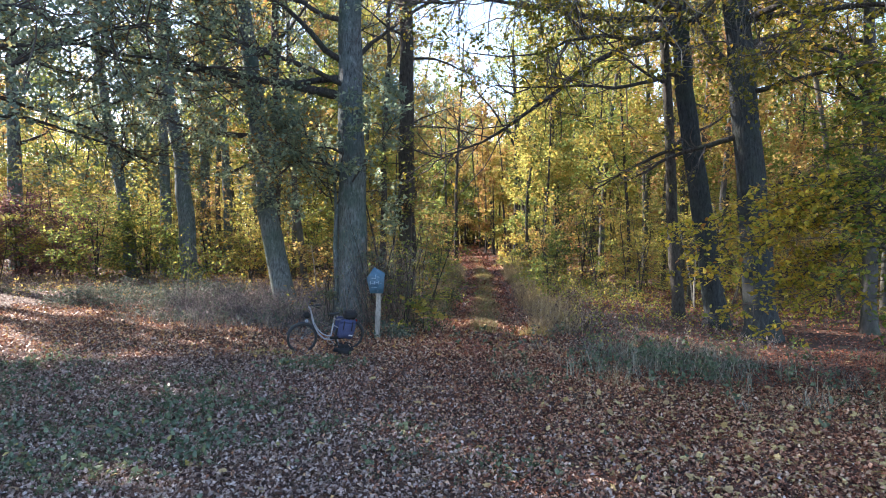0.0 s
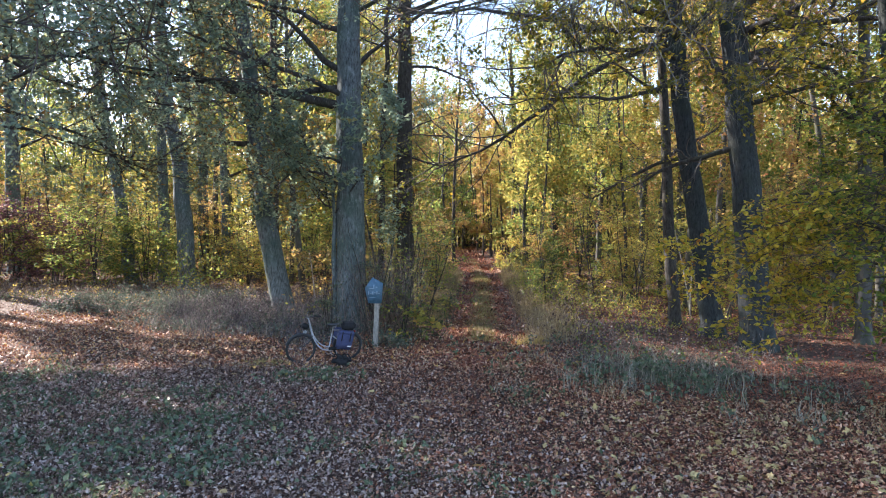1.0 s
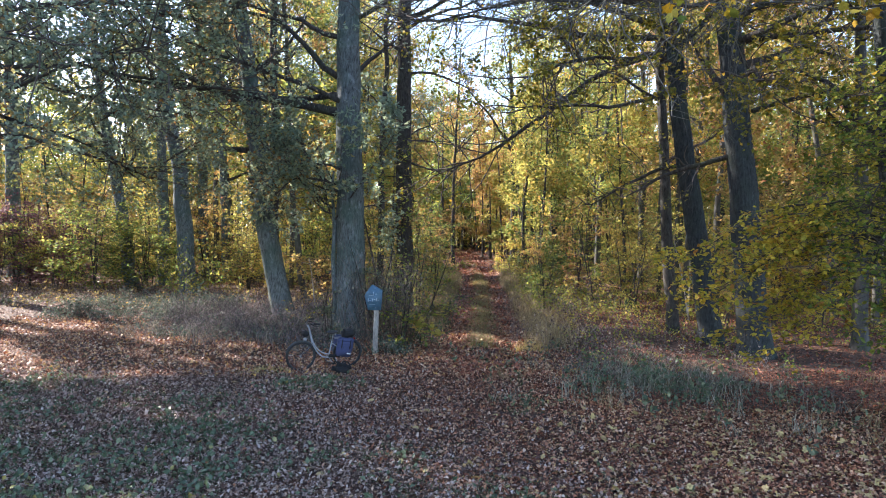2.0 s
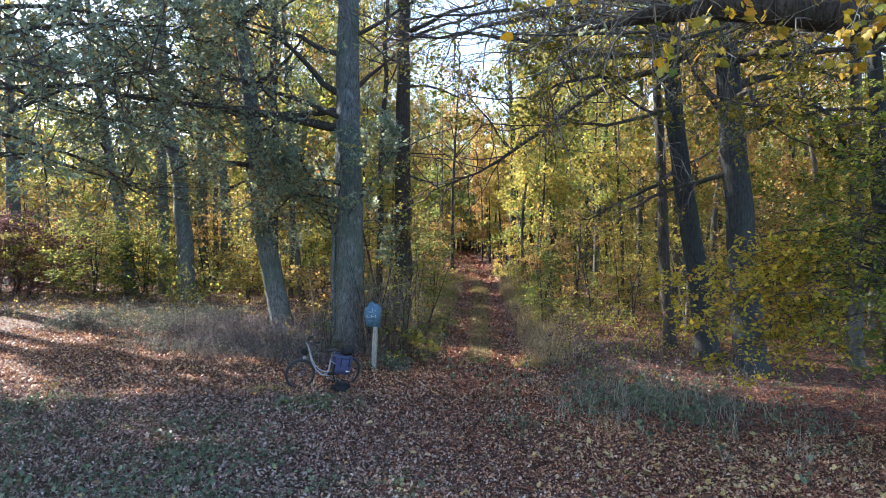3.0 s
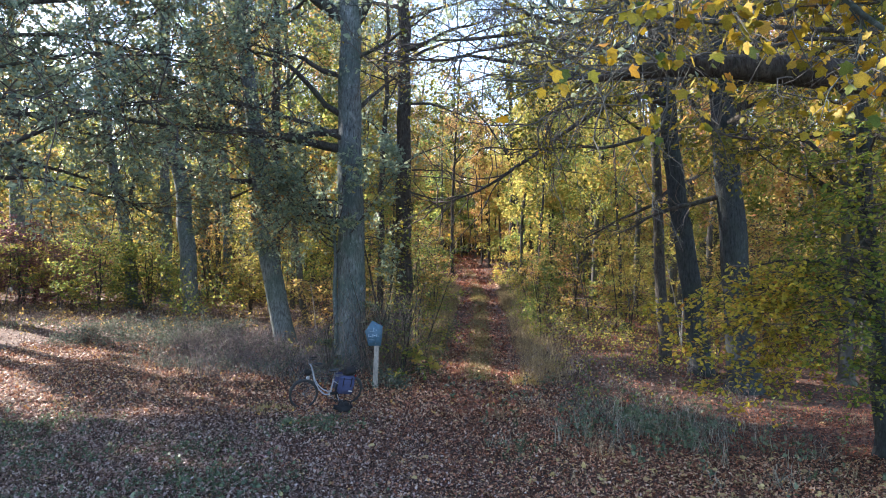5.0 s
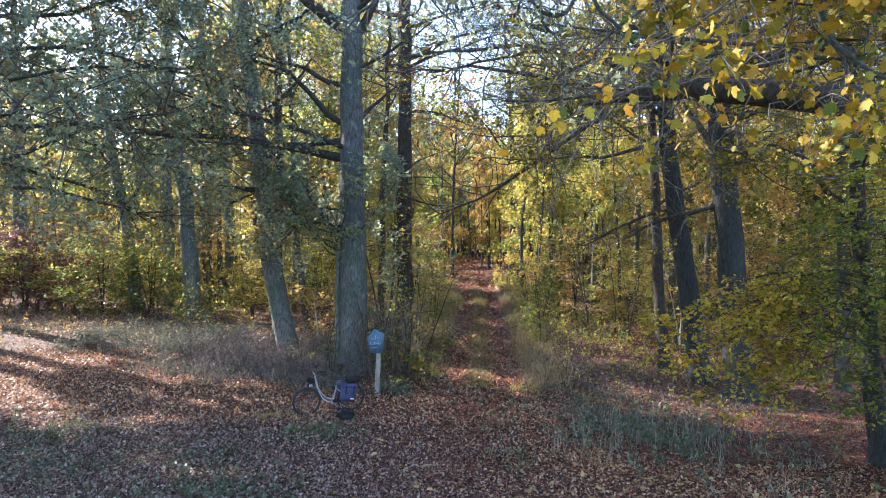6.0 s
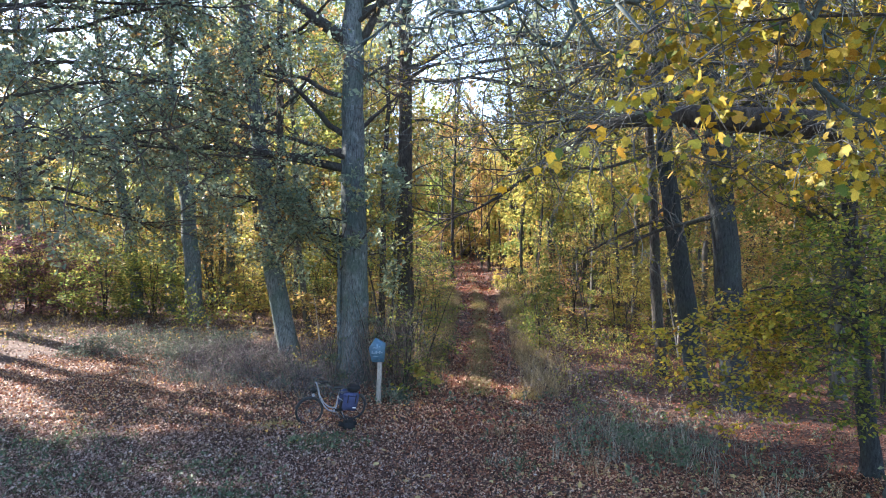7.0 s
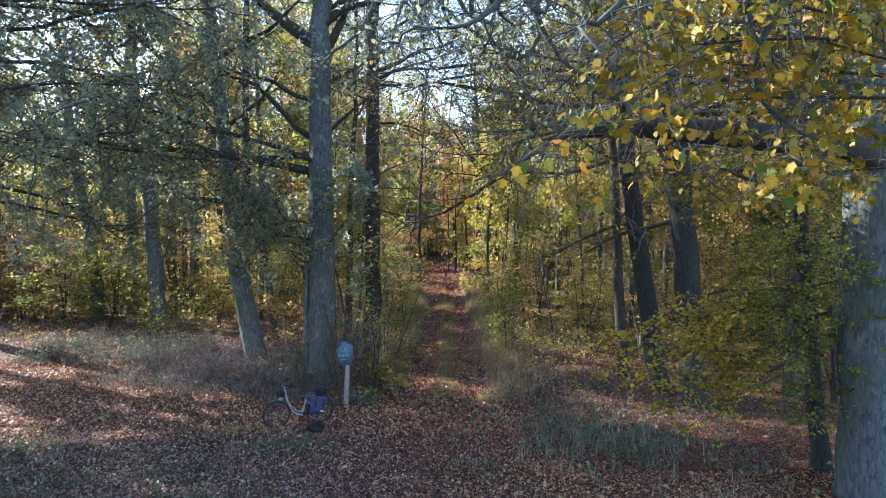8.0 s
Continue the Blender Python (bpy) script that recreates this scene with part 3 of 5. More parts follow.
# a slender beech before the giant: a crooked limb and low leafy boughs
near_beech = old_tree("beech_tree", "slender dark beech with a crooked limb and low leafy boughs", (8.42, 11.5), [(-0.22, 0.02, 2.5), (-0.5, 0.05, 6.2), (-0.8, 0.1, 14)], 0.175, 0.05,
                      [(4.7, 186, 1.5, 0.085, 24, 0.0, 0.2, 0.2), (5.0, 178, 2.6, 0.06, 8, -0.02, 0.5, 0.26), (5.9, 10, 2.0, 0.05, 35, 0.0, 0.6, 0.2), *crown_limbs(R, 7, 13.3, 10, 3.4, 0.05, 0.6)], 32, BARK_GREY_SHADED, LEAF_OLIVE, "chip", 0.13, 7, 30, 10, twig_len=0.5)
# the pair on the other side of the ride, their shade put into the bark colour
old_tree("oak_tree", "leaning oak with shade-darkened bark and long drooping bare limbs", (7.85, 18.8),
         [(-0.5, 0, 3.6), (-0.85, 0, 6.2), (-1.2, 0, 9.4), (-1.6, 0.2, 18)], 0.315, 0.12,
         [(5.2, 170, 3.4, 0.06, -8, -0.02, 0.3), (8.4, 178, 8.2, 0.1, 8, -0.03, 0.12), (9.0, 195, 7.6, 0.1, 10, -0.04, 0.12), (8.8, 165, 8.4, 0.1, 12, -0.035, 0.12), (7.2, 215, 5.5, 0.07, 8, -0.02, 0.7), (8.0, 235, 6.5, 0.08, 8, -0.02, 1.6), (9.0, 225, 7.0, 0.08, 6, -0.02, 1.6), (8.6, 250, 7.0, 0.08, 6, -0.02, 1.6), (9.6, 205, 7.0, 0.08, 6, -0.03, 0.2), *crown_limbs(R, 8.5, 17, 9, 4.2, 0.1, 0.8), (10.6, 176, 8.0, 0.09, 18, -0.01, 0.08), (11.6, 188, 8.0, 0.09, 22, -0.01, 0.08), (12.8, 170, 7.5, 0.08, 24, 0, 0.1)], 50, BARK_GREY_SHADED, LEAF_OLIVE, "kite", 0.11, 11, 55, 6)
old_tree("oak_tree", "stout oak forking high above the verge, shade in its dark bark", (8.3, 17.0),
         [(-0.22, 0, 3.2), (-0.5, 0, 6.0), (-0.82, 0, 9.0), (-1.2, 0.2, 18)], 0.39, 0.16,
         [(5.3, 175, 3.2, 0.08, -6, -0.02, 0.3), (6.6, 160, 2.4, 0.14, 55, 0.05, 0.4), (7.5, 350, 4.0, 0.12, 15, 0.02, 1.4), (7.2, 275, 5.5, 0.08, 6, -0.02, 1.6), (8.2, 300, 6.0, 0.09, 8, -0.02, 1.6), (6.4, 320, 4.5, 0.07, 5, -0.02, 1.6), (8.8, 265, 6.5, 0.08, 6, -0.02, 1.6), *crown_limbs(R, 8.5, 17, 9, 4.4, 0.12, 0.8), (9.0, 8, 6.0, 0.09, 12, 0, 1.6), (10.2, 345, 6.2, 0.08, 16, 0, 1.6), (8.2, 330, 6.0, 0.08, 10, 0, 1.6), (11.2, 0, 6.0, 0.08, 18, 0, 1.6), (9.6, 320, 6.0, 0.08, 10, 0, 1.6)], 51, BARK_GREY_SHADED, LEAF_OLIVE, "kite", 0.11, 11, 55, 6)
# the giant at the clearing's edge, whose bough reaches over the view
giant = old_tree("oak_tree", "giant oak with a broad furrowed trunk and long heavy bough", (8.5, 10.15),
         [(-0.02, 0, 4), (-0.06, 0.1, 8), (0.2, 0.2, 17)], 0.57, 0.25,
         [(6.25, 200.5, 7.1, 0.275, -1, 0.0, 0, -0.22), (7.6, 195, 8.2, 0.05, 6, -0.035, 0), (8.2, 208, 8.6, 0.055, 6, -0.04, 0), (8.6, 186, 8.4, 0.05, 8, -0.045, 0), (7.2, 188, 8.0, 0.045, 6, -0.035, 0),
          (9.5, 120, 6, 0.16, 30, 0.02, 0.5), (10.5, 250, 6, 0.16, 30, 0.02, 0.4), (12, 20, 6, 0.15, 35, 0.02, 0.5), (14, 170, 5, 0.12, 40, 0.02, 0.4)],
         60, BARK_GIANT, LEAF_MAPLE, "oval", 0.1, 26, 135, 5, 0.18, 0.55, "old trees", 0.2, TWIG_GREY, 0.6, 0.0, 0.55)
# an oak beside the clearing whose limbs carry green leaves into view
old_tree("oak_tree", "broad oak with dense blue-green leaves on spreading limbs", (-13.6, 14.2),
         [(0.1, 0, 4), (0.2, 0, 8), (0.3, 0.2, 17)], 0.5, 0.2,
         [(6.0, 8, 7.5, 0.07, 6, 0.01, 1.5), (6.8, 25, 8.5, 0.07, 10, 0.0, 1.5), (7.6, 45, 8.5, 0.07, 12, 0.0, 1.5), (8.2, 15, 9.0, 0.07, 14, 0.0, 1.5), (5.6, 40, 7.5, 0.07, 8, 0.0, 1.5), (6.4, 62, 7.5, 0.07, 8, 0.0, 1.5),
          (9.2, 32, 9.0, 0.07, 16, 0.0, 1.5), (10.0, 10, 8.5, 0.07, 22, 0.0, 1.5), (10.5, 55, 8.5, 0.07, 20, 0.0, 1.5), (7.2, 355, 8.0, 0.06, 10, 0, 1.5), (8.8, 0, 8.5, 0.06, 14, 0, 1.5), (6.6, 345, 7.5, 0.06, 8, 0, 1.5), (9.8, 22, 9.5, 0.06, 14, 0, 1.5), (11.0, 35, 9.5, 0.06, 16, 0, 1.5), (10.8, 28, 9.5, 0.06, 20, 0, 1.5), (11.4, 12, 9.0, 0.06, 20, 0, 1.5), (11.6, 48, 9.5, 0.06, 22, 0, 1.5), (11.5, 180, 6, 0.14, 30, 0.02, 1), (12, 95, 7, 0.14, 35, 0.02, 1), (12.5, 140, 7, 0.14, 35, 0.02, 1), (13, 280, 6, 0.14, 40, 0.02, 1)],
         61, BARK_OAK, LEAF_OAK, "kite", 0.112, 10, 62, 7, least=3.9)

# more oaks beyond the clearing's side, trunks out of view, added to shade it
for k, (x, y) in enumerate(((-20.6, 24.2), (-24.5, 28.0), (-21.3, 28.6), (-27.5, 24.5))):
    old_tree("oak_tree", "high-crowned oak added out of view to shade the clearing", (x, y), [(0.1, 0, 6), (0.1, 0, 12), (0.3, 0.2, 21)], 0.4, 0.15,
             crown_limbs(R, 8.5, 20, 12, 5.5, 0.13, 1.0, 15), 160 + k, BARK_OAK, LEAF_OAK, "kite", 0.3, 5, 36, 9)
for k, (x, y) in enumerate(((-22.0, 17.0), (-29.0, 19.5), (-25, 10.5))):
    old_tree("oak_tree", "broad oak added out of view to shade the clearing", (x, y), [(0.1, 0, 5), (0.2, 0, 9), (0.3, 0.2, 18)], 0.45, 0.18,
             crown_limbs(R, 5.5, 17, 12, 6.5, 0.14, 1.0, 20), 64 + k, BARK_OAK, LEAF_OAK, "kite", 0.3, 5, 60, 9)


def spray_bush(name, label, at, stems, seed, mat, tall, wide, n, leaf, shape="oval", per=9, low=0.5, group="young beeches", shift=(0, 0), twig=0.8, category="young tree", cheap=False):
    """A young beech: thin stems and flat, layered sprays of leaves."""
    rng = np.random.default_rng(seed)
    ob = root(name, label, category, (at[0], at[1], float(height(*at)) - 0.03), 0, group)
    lines, bits = [], []
    for i in range(stems):
        s = grow(rng, (rng.normal() * 0.12, rng.normal() * 0.12, 0), (rng.normal() * 0.12, rng.normal() * 0.12, 1), tall * rng.uniform(0.75, 1), 10, 0.06, 0.02)
        s[:, 0] += np.linspace(0, 1, 10) ** 1.4 * shift[0]
        s[:, 1] += np.linspace(0, 1, 10) ** 1.4 * shift[1]
        lines.append(s)
        hang("stem", mesh_of("stem", *tube(s, taper(s, 0.006 * tall + 0.006, 0.005), 6), BARK_DARK, True), ob)
    p, d = sample(rng, lines, max(6, int(n / 7)), low / tall)
    br = []
    for q in p:
        az = rng.uniform(0, 2 * np.pi)
        ln = wide * rng.uniform(0.45, 1.0) * (1.15 - 0.6 * q[2] / tall)
        b = grow(rng, q, (math.cos(az), math.sin(az), rng.uniform(-0.05, 0.45)), ln, 6, 0.12, -0.05)
        br.append(b)
        bits.append(tube(b[::2] if cheap else b, taper(b[::2] if cheap else b, 0.012, 0.004), 3))
    p, d = sample(rng, br, n, 0.2)
    tw = twigs(rng, p, d, twig, 0.8, 0.6, 0.0, 0.12, 0.3)
    bits.append(rods(tw[0], tw[2], 0.005, 0.002) if cheap else twig_rods(tw, 0.005, 0.002))
    hang("branchwork", mesh_of("branchwork", *join(bits), TWIG), ob, kind="stuff")
    hang("crown", mesh_of("crown", *dress(rng, tw, per, leaf, shape, 0.72, 0.05), mat), ob, kind="stuff")
    return ob


def leafy_boughs(tree, boughs, seed, mat, leaf, twig_n=42, per=6, apart=None):
    """Low boughs that reach out from a tree's stem in flat layered sprays. boughs: height on the stem, where each one ends."""
    rng = np.random.default_rng(seed)
    base = np.array(tree.matrix_world.translation)
    bits, spray = [], []
    for z0, *end in boughs:
        end = np.array(end) - base
        start = np.array([-0.08 * z0, 0.0, z0])
        u = np.linspace(0, 1, 9)[:, None]
        reach = np.linalg.norm(end - start)
        line = start + (end - start) * u + np.array([0, 0, 0.16 * reach]) * np.sin(u * np.pi) + np.cumsum(rng.normal(size=(9, 3)) * 0.025, 0) * u
        hang("bough", mesh_of("bough", *tube(line, taper(line, 0.012 + 0.005 * reach, 0.004), 6, 0.06, rng), BARK_DARK, True), tree)
        way = unit(end - start)
        side = unit(np.cross(way, (0, 0, 1.0)))
        arms = [line[5:]]
        for k in range(11):
            q = line[int(rng.integers(5, 9))]
            arm = grow(rng, q, way * rng.uniform(0.4, 1) + side * rng.choice((-1, 1)) * rng.uniform(0.5, 1.1) + np.array([0, 0, rng.uniform(-0.15, 0.2)]), rng.uniform(0.3, 0.8), 6, 0.1, -0.05)
            arms.append(arm)
            bits.append(tube(arm, taper(arm, 0.007, 0.0025), 4))
        p, d = sample(rng, arms, twig_n, 0.05)
        tw = twigs(rng, p, d, 0.36, 0.8, 0.6, 0.0, 0.2, 0.25)
        bits.append(rods(tw[0], tw[2], 0.0035, 0.0018))
        spray.append(dress(rng, tw, per, leaf, "oval", 0.66, 0.035, apart and (tree, *apart)))
    hang("branchwork", mesh_of("branchwork", *join(bits), TWIG), tree, kind="stuff")
    hang("leaf_spray", mesh_of("leaf_spray", *join(spray), mat), tree, kind="stuff")


leafy_boughs(near_beech, ((3.4, 4.5, 11.3, 2.85), (3.0, 4.5, 11.5, 2.4), (2.7, 4.9, 11.3, 2.1), (2.4, 5.2, 11.1, 1.5), (3.2, 5.2, 10.7, 2.75), (2.9, 5.0, 10.9, 2.35), (2.6, 5.6, 10.6, 1.9), (3.6, 5.7, 10.5, 3.1), (2.2, 5.9, 10.6, 1.35), (3.1, 5.7, 11.3, 2.8), (2.6, 6.2, 10.5, 2.1), (3.0, 6.0, 10.3, 2.6), (3.6, 6.2, 10.8, 3.2)),
             170, LEAF_SPRAY_YELLOW, 0.088, 50, 6, (LEAF_SPRAY_ONE, lambda q: (np.abs(q[:, 0] + 3.35) < 0.16) | (np.abs(q[:, 2] - 1.3) < 0.03)))
leafy_boughs(near_beech, ((4.2, 6.72, 9.2, 4.3), (3.9, 6.67, 9.5, 3.7), (4.4, 6.62, 9.4, 4.5), (3.6, 6.62, 10, 3.2), (3.6, 7.20, 10.4, 3.5), (3, 6.60, 9.9, 2.7), (4.9, 6.90, 9.6, 5), (3, 7.50, 10.2, 2.6), (5.2, 6.70, 10.2, 5.2), (5.6, 7.00, 9.3, 5.6), (4.4, 7.70, 9.8, 4.2), (3.2, 8.60, 9.9, 3), (2.5, 7.90, 10.4, 2.1), (3.2, 8.20, 10.5, 3), (2, 7.40, 10.6, 1.5), (4.6, 9.30, 10.2, 4.5), (3.8, 9.60, 11, 3.4), (5, 6.80, 11.2, 4.6), (4.4, 6.72, 11.4, 4), (3.4, 6.60, 10.2, 2.8), (4, 6.70, 10, 3.4), (3.2, 6.60, 10, 2.3), (4.6, 6.90, 10.6, 4.2), (2.6, 6.90, 10.3, 1.9), (3.9, 6.90, 10.9, 3.4)),
             171, LEAF_SPRAY_GREEN, 0.084, 32, 6)
spray_bush("young_beech", "tall young beech with yellow-green leaves", (12.6, 17.0), 3, 73, LEAF_OLIVE, 7.5, 2.2, 500, 0.105, low=3.0)
spray_bush("young_beech", "young beech with green and ochre leaves under the oaks", (11.0, 21.5), 3, 74, LEAF_OCHRE, 5.0, 2.0, 320, 0.11, low=1.8)


# a maple beside the clearing whose boughs hang into the view
maple = old_tree("maple_tree", "maple with large yellow lobed leaves on low boughs", (8.4, 4.9), [(0.1, 0, 4), (0.0, 0, 8), (-0.2, 0.1, 15)], 0.3, 0.1,
         [(5.5, 182, 4.9, 0.035, 2, 0, 1.0, 0.05), (5.7, 174, 5.4, 0.035, 2, 0, 1.0, 0.05), (5.9, 190, 5.1, 0.035, 2, 0, 1.0, 0.05), (6.1, 179, 5.8, 0.035, 2, 0, 1.0, 0.05), (6.4, 186, 5.7, 0.035, 2, 0, 1.0, 0.05),
          (6.7, 172, 5.9, 0.04, 2, 0, 1.0, 0.05), (7.0, 184, 6.1, 0.04, 2, 0, 1.0, 0.05), (7.4, 177, 6.1, 0.04, 3, 0, 1.0, 0.05), (7.8, 190, 5.9, 0.04, 4, 0, 1.0, 0.05), (8.1, 176, 5.9, 0.04, 5, 0, 1.0, 0.05)],
         63, BARK_BEECH, LEAF_MAPLE, "maple", 0.09, 12, 36, 5, 0.4, 0.42, "old trees", 0.3, TWIG_GREY, 0.25, 5.05, 0.7, (LEAF_MAPLE_ONE, lambda q: (q[:, 0] + 8.4 < 4.0) & (q[:, 2] < 6.25)), 0.2, 1.4)


def hanging_boughs(tree, starts, seed, drop=1.9, leafy=0):
    """Bare lichened branches that hang from a tree's boughs, each with drooping twigs."""
    rng = np.random.default_rng(seed)
    inv = tree.matrix_world.inverted()
    bits, spray = [], []
    for x, y, z, lean in starts:
        at = np.array(inv @ Vector((x, y, z)))
        ln = drop * rng.uniform(0.6, 1.15)
        s = grow(rng, at, (lean, rng.normal() * 0.2, -1.0), ln, 14, 0.27, 0.03)
        hang("hanging_branch", mesh_of("hanging_branch", *tube(s, taper(s, 0.042, 0.008), 7, 0.12, rng), TWIG_LICHEN, True), tree, "bare hanging branch grey with lichen")
        lines = [s]
        p, d = sample(rng, [s], 9, 0.15)
        for q, w in zip(p, d):
            b = grow(rng, q, unit(w * 0.5 + rng.normal(size=3) * np.array([0.8, 0.5, 0.35])), ln * rng.uniform(0.2, 0.5), 8, 0.3, -0.07)
            lines.append(b)
            bits.append(tube(b, taper(b, 0.009, 0.003), 5))
        p, d = sample(rng, lines, 46, 0.3)
        for q, w in zip(p, d):
            b = grow(rng, q, unit(w * 0.5 + rng.normal(size=3) * 0.6), rng.uniform(0.12, 0.4), 5, 0.35, -0.1)
            bits.append(tube(b, taper(b, 0.0045, 0.0018), 3))
        if leafy:
            spray.append(dress(rng, twigs(rng, *sample(rng, lines, leafy, 0.2), 0.3, 0.7, 0.6, 0.0, 0.3), 4, 0.08, "kite", 0.5, 0.05))
    hang("branchwork", mesh_of("branchwork", *join(bits), TWIG_LICHEN), tree, kind="stuff")
    if spray:
        hang("leaf_spray", mesh_of("leaf_spray", *join(spray), LEAF_OAK), tree, "sparse grey-green leaves", kind="stuff")


hanging_boughs(maple, ((2.1, 4.3, 7.6, 0.1), (2.3, 4.0, 7.25, 0.3), (1.25, 4.9, 7.7, -0.1), (1.65, 4.4, 7.5, 0.0), (2.7, 4.1, 7.25, 0.5), (0.75, 5.3, 7.9, -0.15), (3.1, 4.2, 7.0, 0.3)), 64)
hanging_boughs(giant, ((0.0, 6.6, 8.2, 0.1), (0.35, 7.0, 8.4, -0.2), (0.6, 6.3, 8.2, 0.2), (0.9, 6.9, 8.4, 0.0), (1.2, 6.4, 8.2, -0.1), (0.2, 7.4, 8.5, 0.3), (1.5, 7.2, 8.4, 0.1), (-0.25, 7.0, 8.4, 0.1), (0.75, 7.6, 8.6, -0.1), (1.9, 6.8, 8.3, 0.0), (0.1, 7.9, 8.7, -0.1), (-0.1, 7.6, 8.6, -0.2), (0.4, 7.8, 8.7, 0.1), (-0.2, 6.4, 8.2, -0.1)), 65, 2.35, 28)


# ---- the wood behind ----
old_tree("forest_tree", "tall forked tree beside the ride with spreading bare limbs", (8.1, 72), [(0, 0, 8), (0, 0, 14), (-0.5, 0, 24)], 0.42, 0.15,
         [(12, 160, 11, 0.16, 55, 0.02, 0.3), (10, 20, 9, 0.14, 50, 0.02, 0.4), *crown_limbs(R, 11, 23, 8, 7, 0.14, 0.6)], 62, BARK_DARK, LEAF_GREEN, "kite", 0.25, 8, 40, 6)
old_tree("forest_tree", "slender forest tree leaning over the ride with sparse leaves", (1.5, 76), [(0, 0, 8), (0.3, 0, 14), (0.9, 0, 25)], 0.2, 0.08,
         [(11, 170, 6, 0.08, 45, 0.02, 0.3), (13, 10, 6, 0.08, 50, 0.02, 0.4), *crown_limbs(R, 12, 23, 10, 5, 0.08, 0.4)], 66, BARK_DARK, LEAF_OCHRE, "chip", 0.25, 9, 60, 6)
COPPER = "copper-purple young beech at the edge of the wood"
spray_bush("copper_beech", COPPER, (-22.0, 34.0), 5, 76, LEAF_COPPER, 5.2, 2.6, 800, 0.13, "kite", 9, 0.2)
spray_bush("copper_beech", COPPER, (-19.6, 34.6), 4, 77, LEAF_COPPER, 4.4, 1.8, 520, 0.13, "kite", 9, 0.3)
spray_bush("copper_beech", COPPER, (-25.2, 35.0), 4, 79, LEAF_COPPER, 5.0, 2.2, 560, 0.13, "kite", 9, 0.2)
HAZEL = "bushy hazel with green and yellow leaves before the trunks"
spray_bush("hazel_bush", HAZEL, (-16.6, 31.6), 5, 83, LEAF_GREEN, 5.0, 2.3, 520, 0.13, "kite", 9, 0.3, "hazel bushes", category="bush")
spray_bush("hazel_bush", HAZEL, (-14.4, 32.2), 5, 84, LEAF_GREEN, 4.4, 2.0, 440, 0.13, "kite", 9, 0.3, "hazel bushes", category="bush")
spray_bush("hazel_bush", HAZEL, (-9.0, 30.5), 4, 85, LEAF_YELLOW, 3.2, 1.7, 300, 0.12, "kite", 9, 0.3, "hazel bushes", category="bush")
spray_bush("hazel_bush", HAZEL, (-4.4, 25.5), 4, 86, LEAF_OCHRE, 3.0, 1.4, 220, 0.12, "kite", 8, 0.3, "hazel bushes", category="bush")

def pole_tree(label, seed, tall, r, low, mat, n, leaf, wide):
    rng = np.random.default_rng(seed)
    ob = root("beech_tree", label, "tree", (0, 0, 0), 0, "slim forest trees")
    line = grow(rng, (0, 0, -0.1), (0, 0, 1), tall, 14, 0.035, 0.03)
    hang("trunk", mesh_of("trunk", *tube(line, taper(line, r, r * 0.15), 8, 0.03, rng), BARK_DARK if seed % 2 else BARK_BEECH, True), ob)
    br, bits = [], []
    p, d = sample(rng, [line], int(tall * 2.0), low / tall)
    for q in p:
        az = rng.uniform(0, 2 * np.pi)
        b = grow(rng, q, (math.cos(az), math.sin(az), rng.uniform(0.0, 0.9)), wide * rng.uniform(0.4, 1.0) * (1.2 - 0.7 * q[2] / tall), 6, 0.15, 0.0)
        br.append(b)
        bits.append(tube(b[::2], taper(b[::2], r * 0.22, 0.008), 3))
    p, d = sample(rng, br, n, 0.2)
    tw = twigs(rng, p, d, 0.9, 0.7, 0.6, 0.0, 0.1, 0.5)
    hang("branchwork", mesh_of("branchwork", *join(bits), TWIG), ob, kind="stuff")
    hang("crown", mesh_of("crown", *dress(rng, tw, 8 if leaf > 0.4 else 13, leaf, "chip", 0.5, 0.16), mat), ob, kind="stuff")
    return ob


def set_out(protos, places, seed):
    """The first of each kind moves to its place, the others are copies."""
    rng = np.random.default_rng(seed)
    used = set()
    for i, (x, y, s) in enumerate(places):
        k = int(rng.integers(len(protos)))
        m = pose(x, y, float(height(x, y)), 0, 0, rng.uniform(0, 360)) @ Matrix.Scale(s, 4)
        if k not in used:
            used.add(k)
            protos[k].matrix_basis = m
        else:
            c = copy_thing(protos[k], Matrix.Identity(4))
            c.matrix_basis = m


def scatter(seed, n, x0, x1, y0, y1, gap, ride, s0, s1, keep=lambda x, y: True):
    """Places at least gap apart, off the ride and the clearing."""
    rng = np.random.default_rng(seed)
    out = []
    for _ in range(n * 40):
        if len(out) >= n:
            break
        x, y = rng.uniform(x0, x1), rng.uniform(y0, y1)
        if abs(x - float(path_x(y))) < ride + 0.02 * y or not keep(x, y):
            continue
        if all((x - a) ** 2 + (y - b) ** 2 > gap * gap for a, b, _ in out):
            out.append((x, y, rng.uniform(s0, s1)))
    return out


def in_wood(x, y):
    """Behind the edge of the clearing."""
    return off_sun(x, y) and y > (23 if x < -3 else 21 if x < 2 else 19) + (max(0, -x - 12) * 0.25 if x < 0 else 0)


def off_sun(x, y, lanes=((-13.5, 22.0, 4.0, 80),)):
    """Outside the lanes through which the sun falls into the place: where each one ends, its half width and length."""
    for ax, ay, wide, far in lanes:
        s = (x - ax) * math.sin(radians(SUN_AZ)) + (y - ay) * math.cos(radians(SUN_AZ))
        side = (x - ax) * math.cos(radians(SUN_AZ)) - (y - ay) * math.sin(radians(SUN_AZ))
        if 2 < s < far and abs(side) < wide:
            return False
    return True


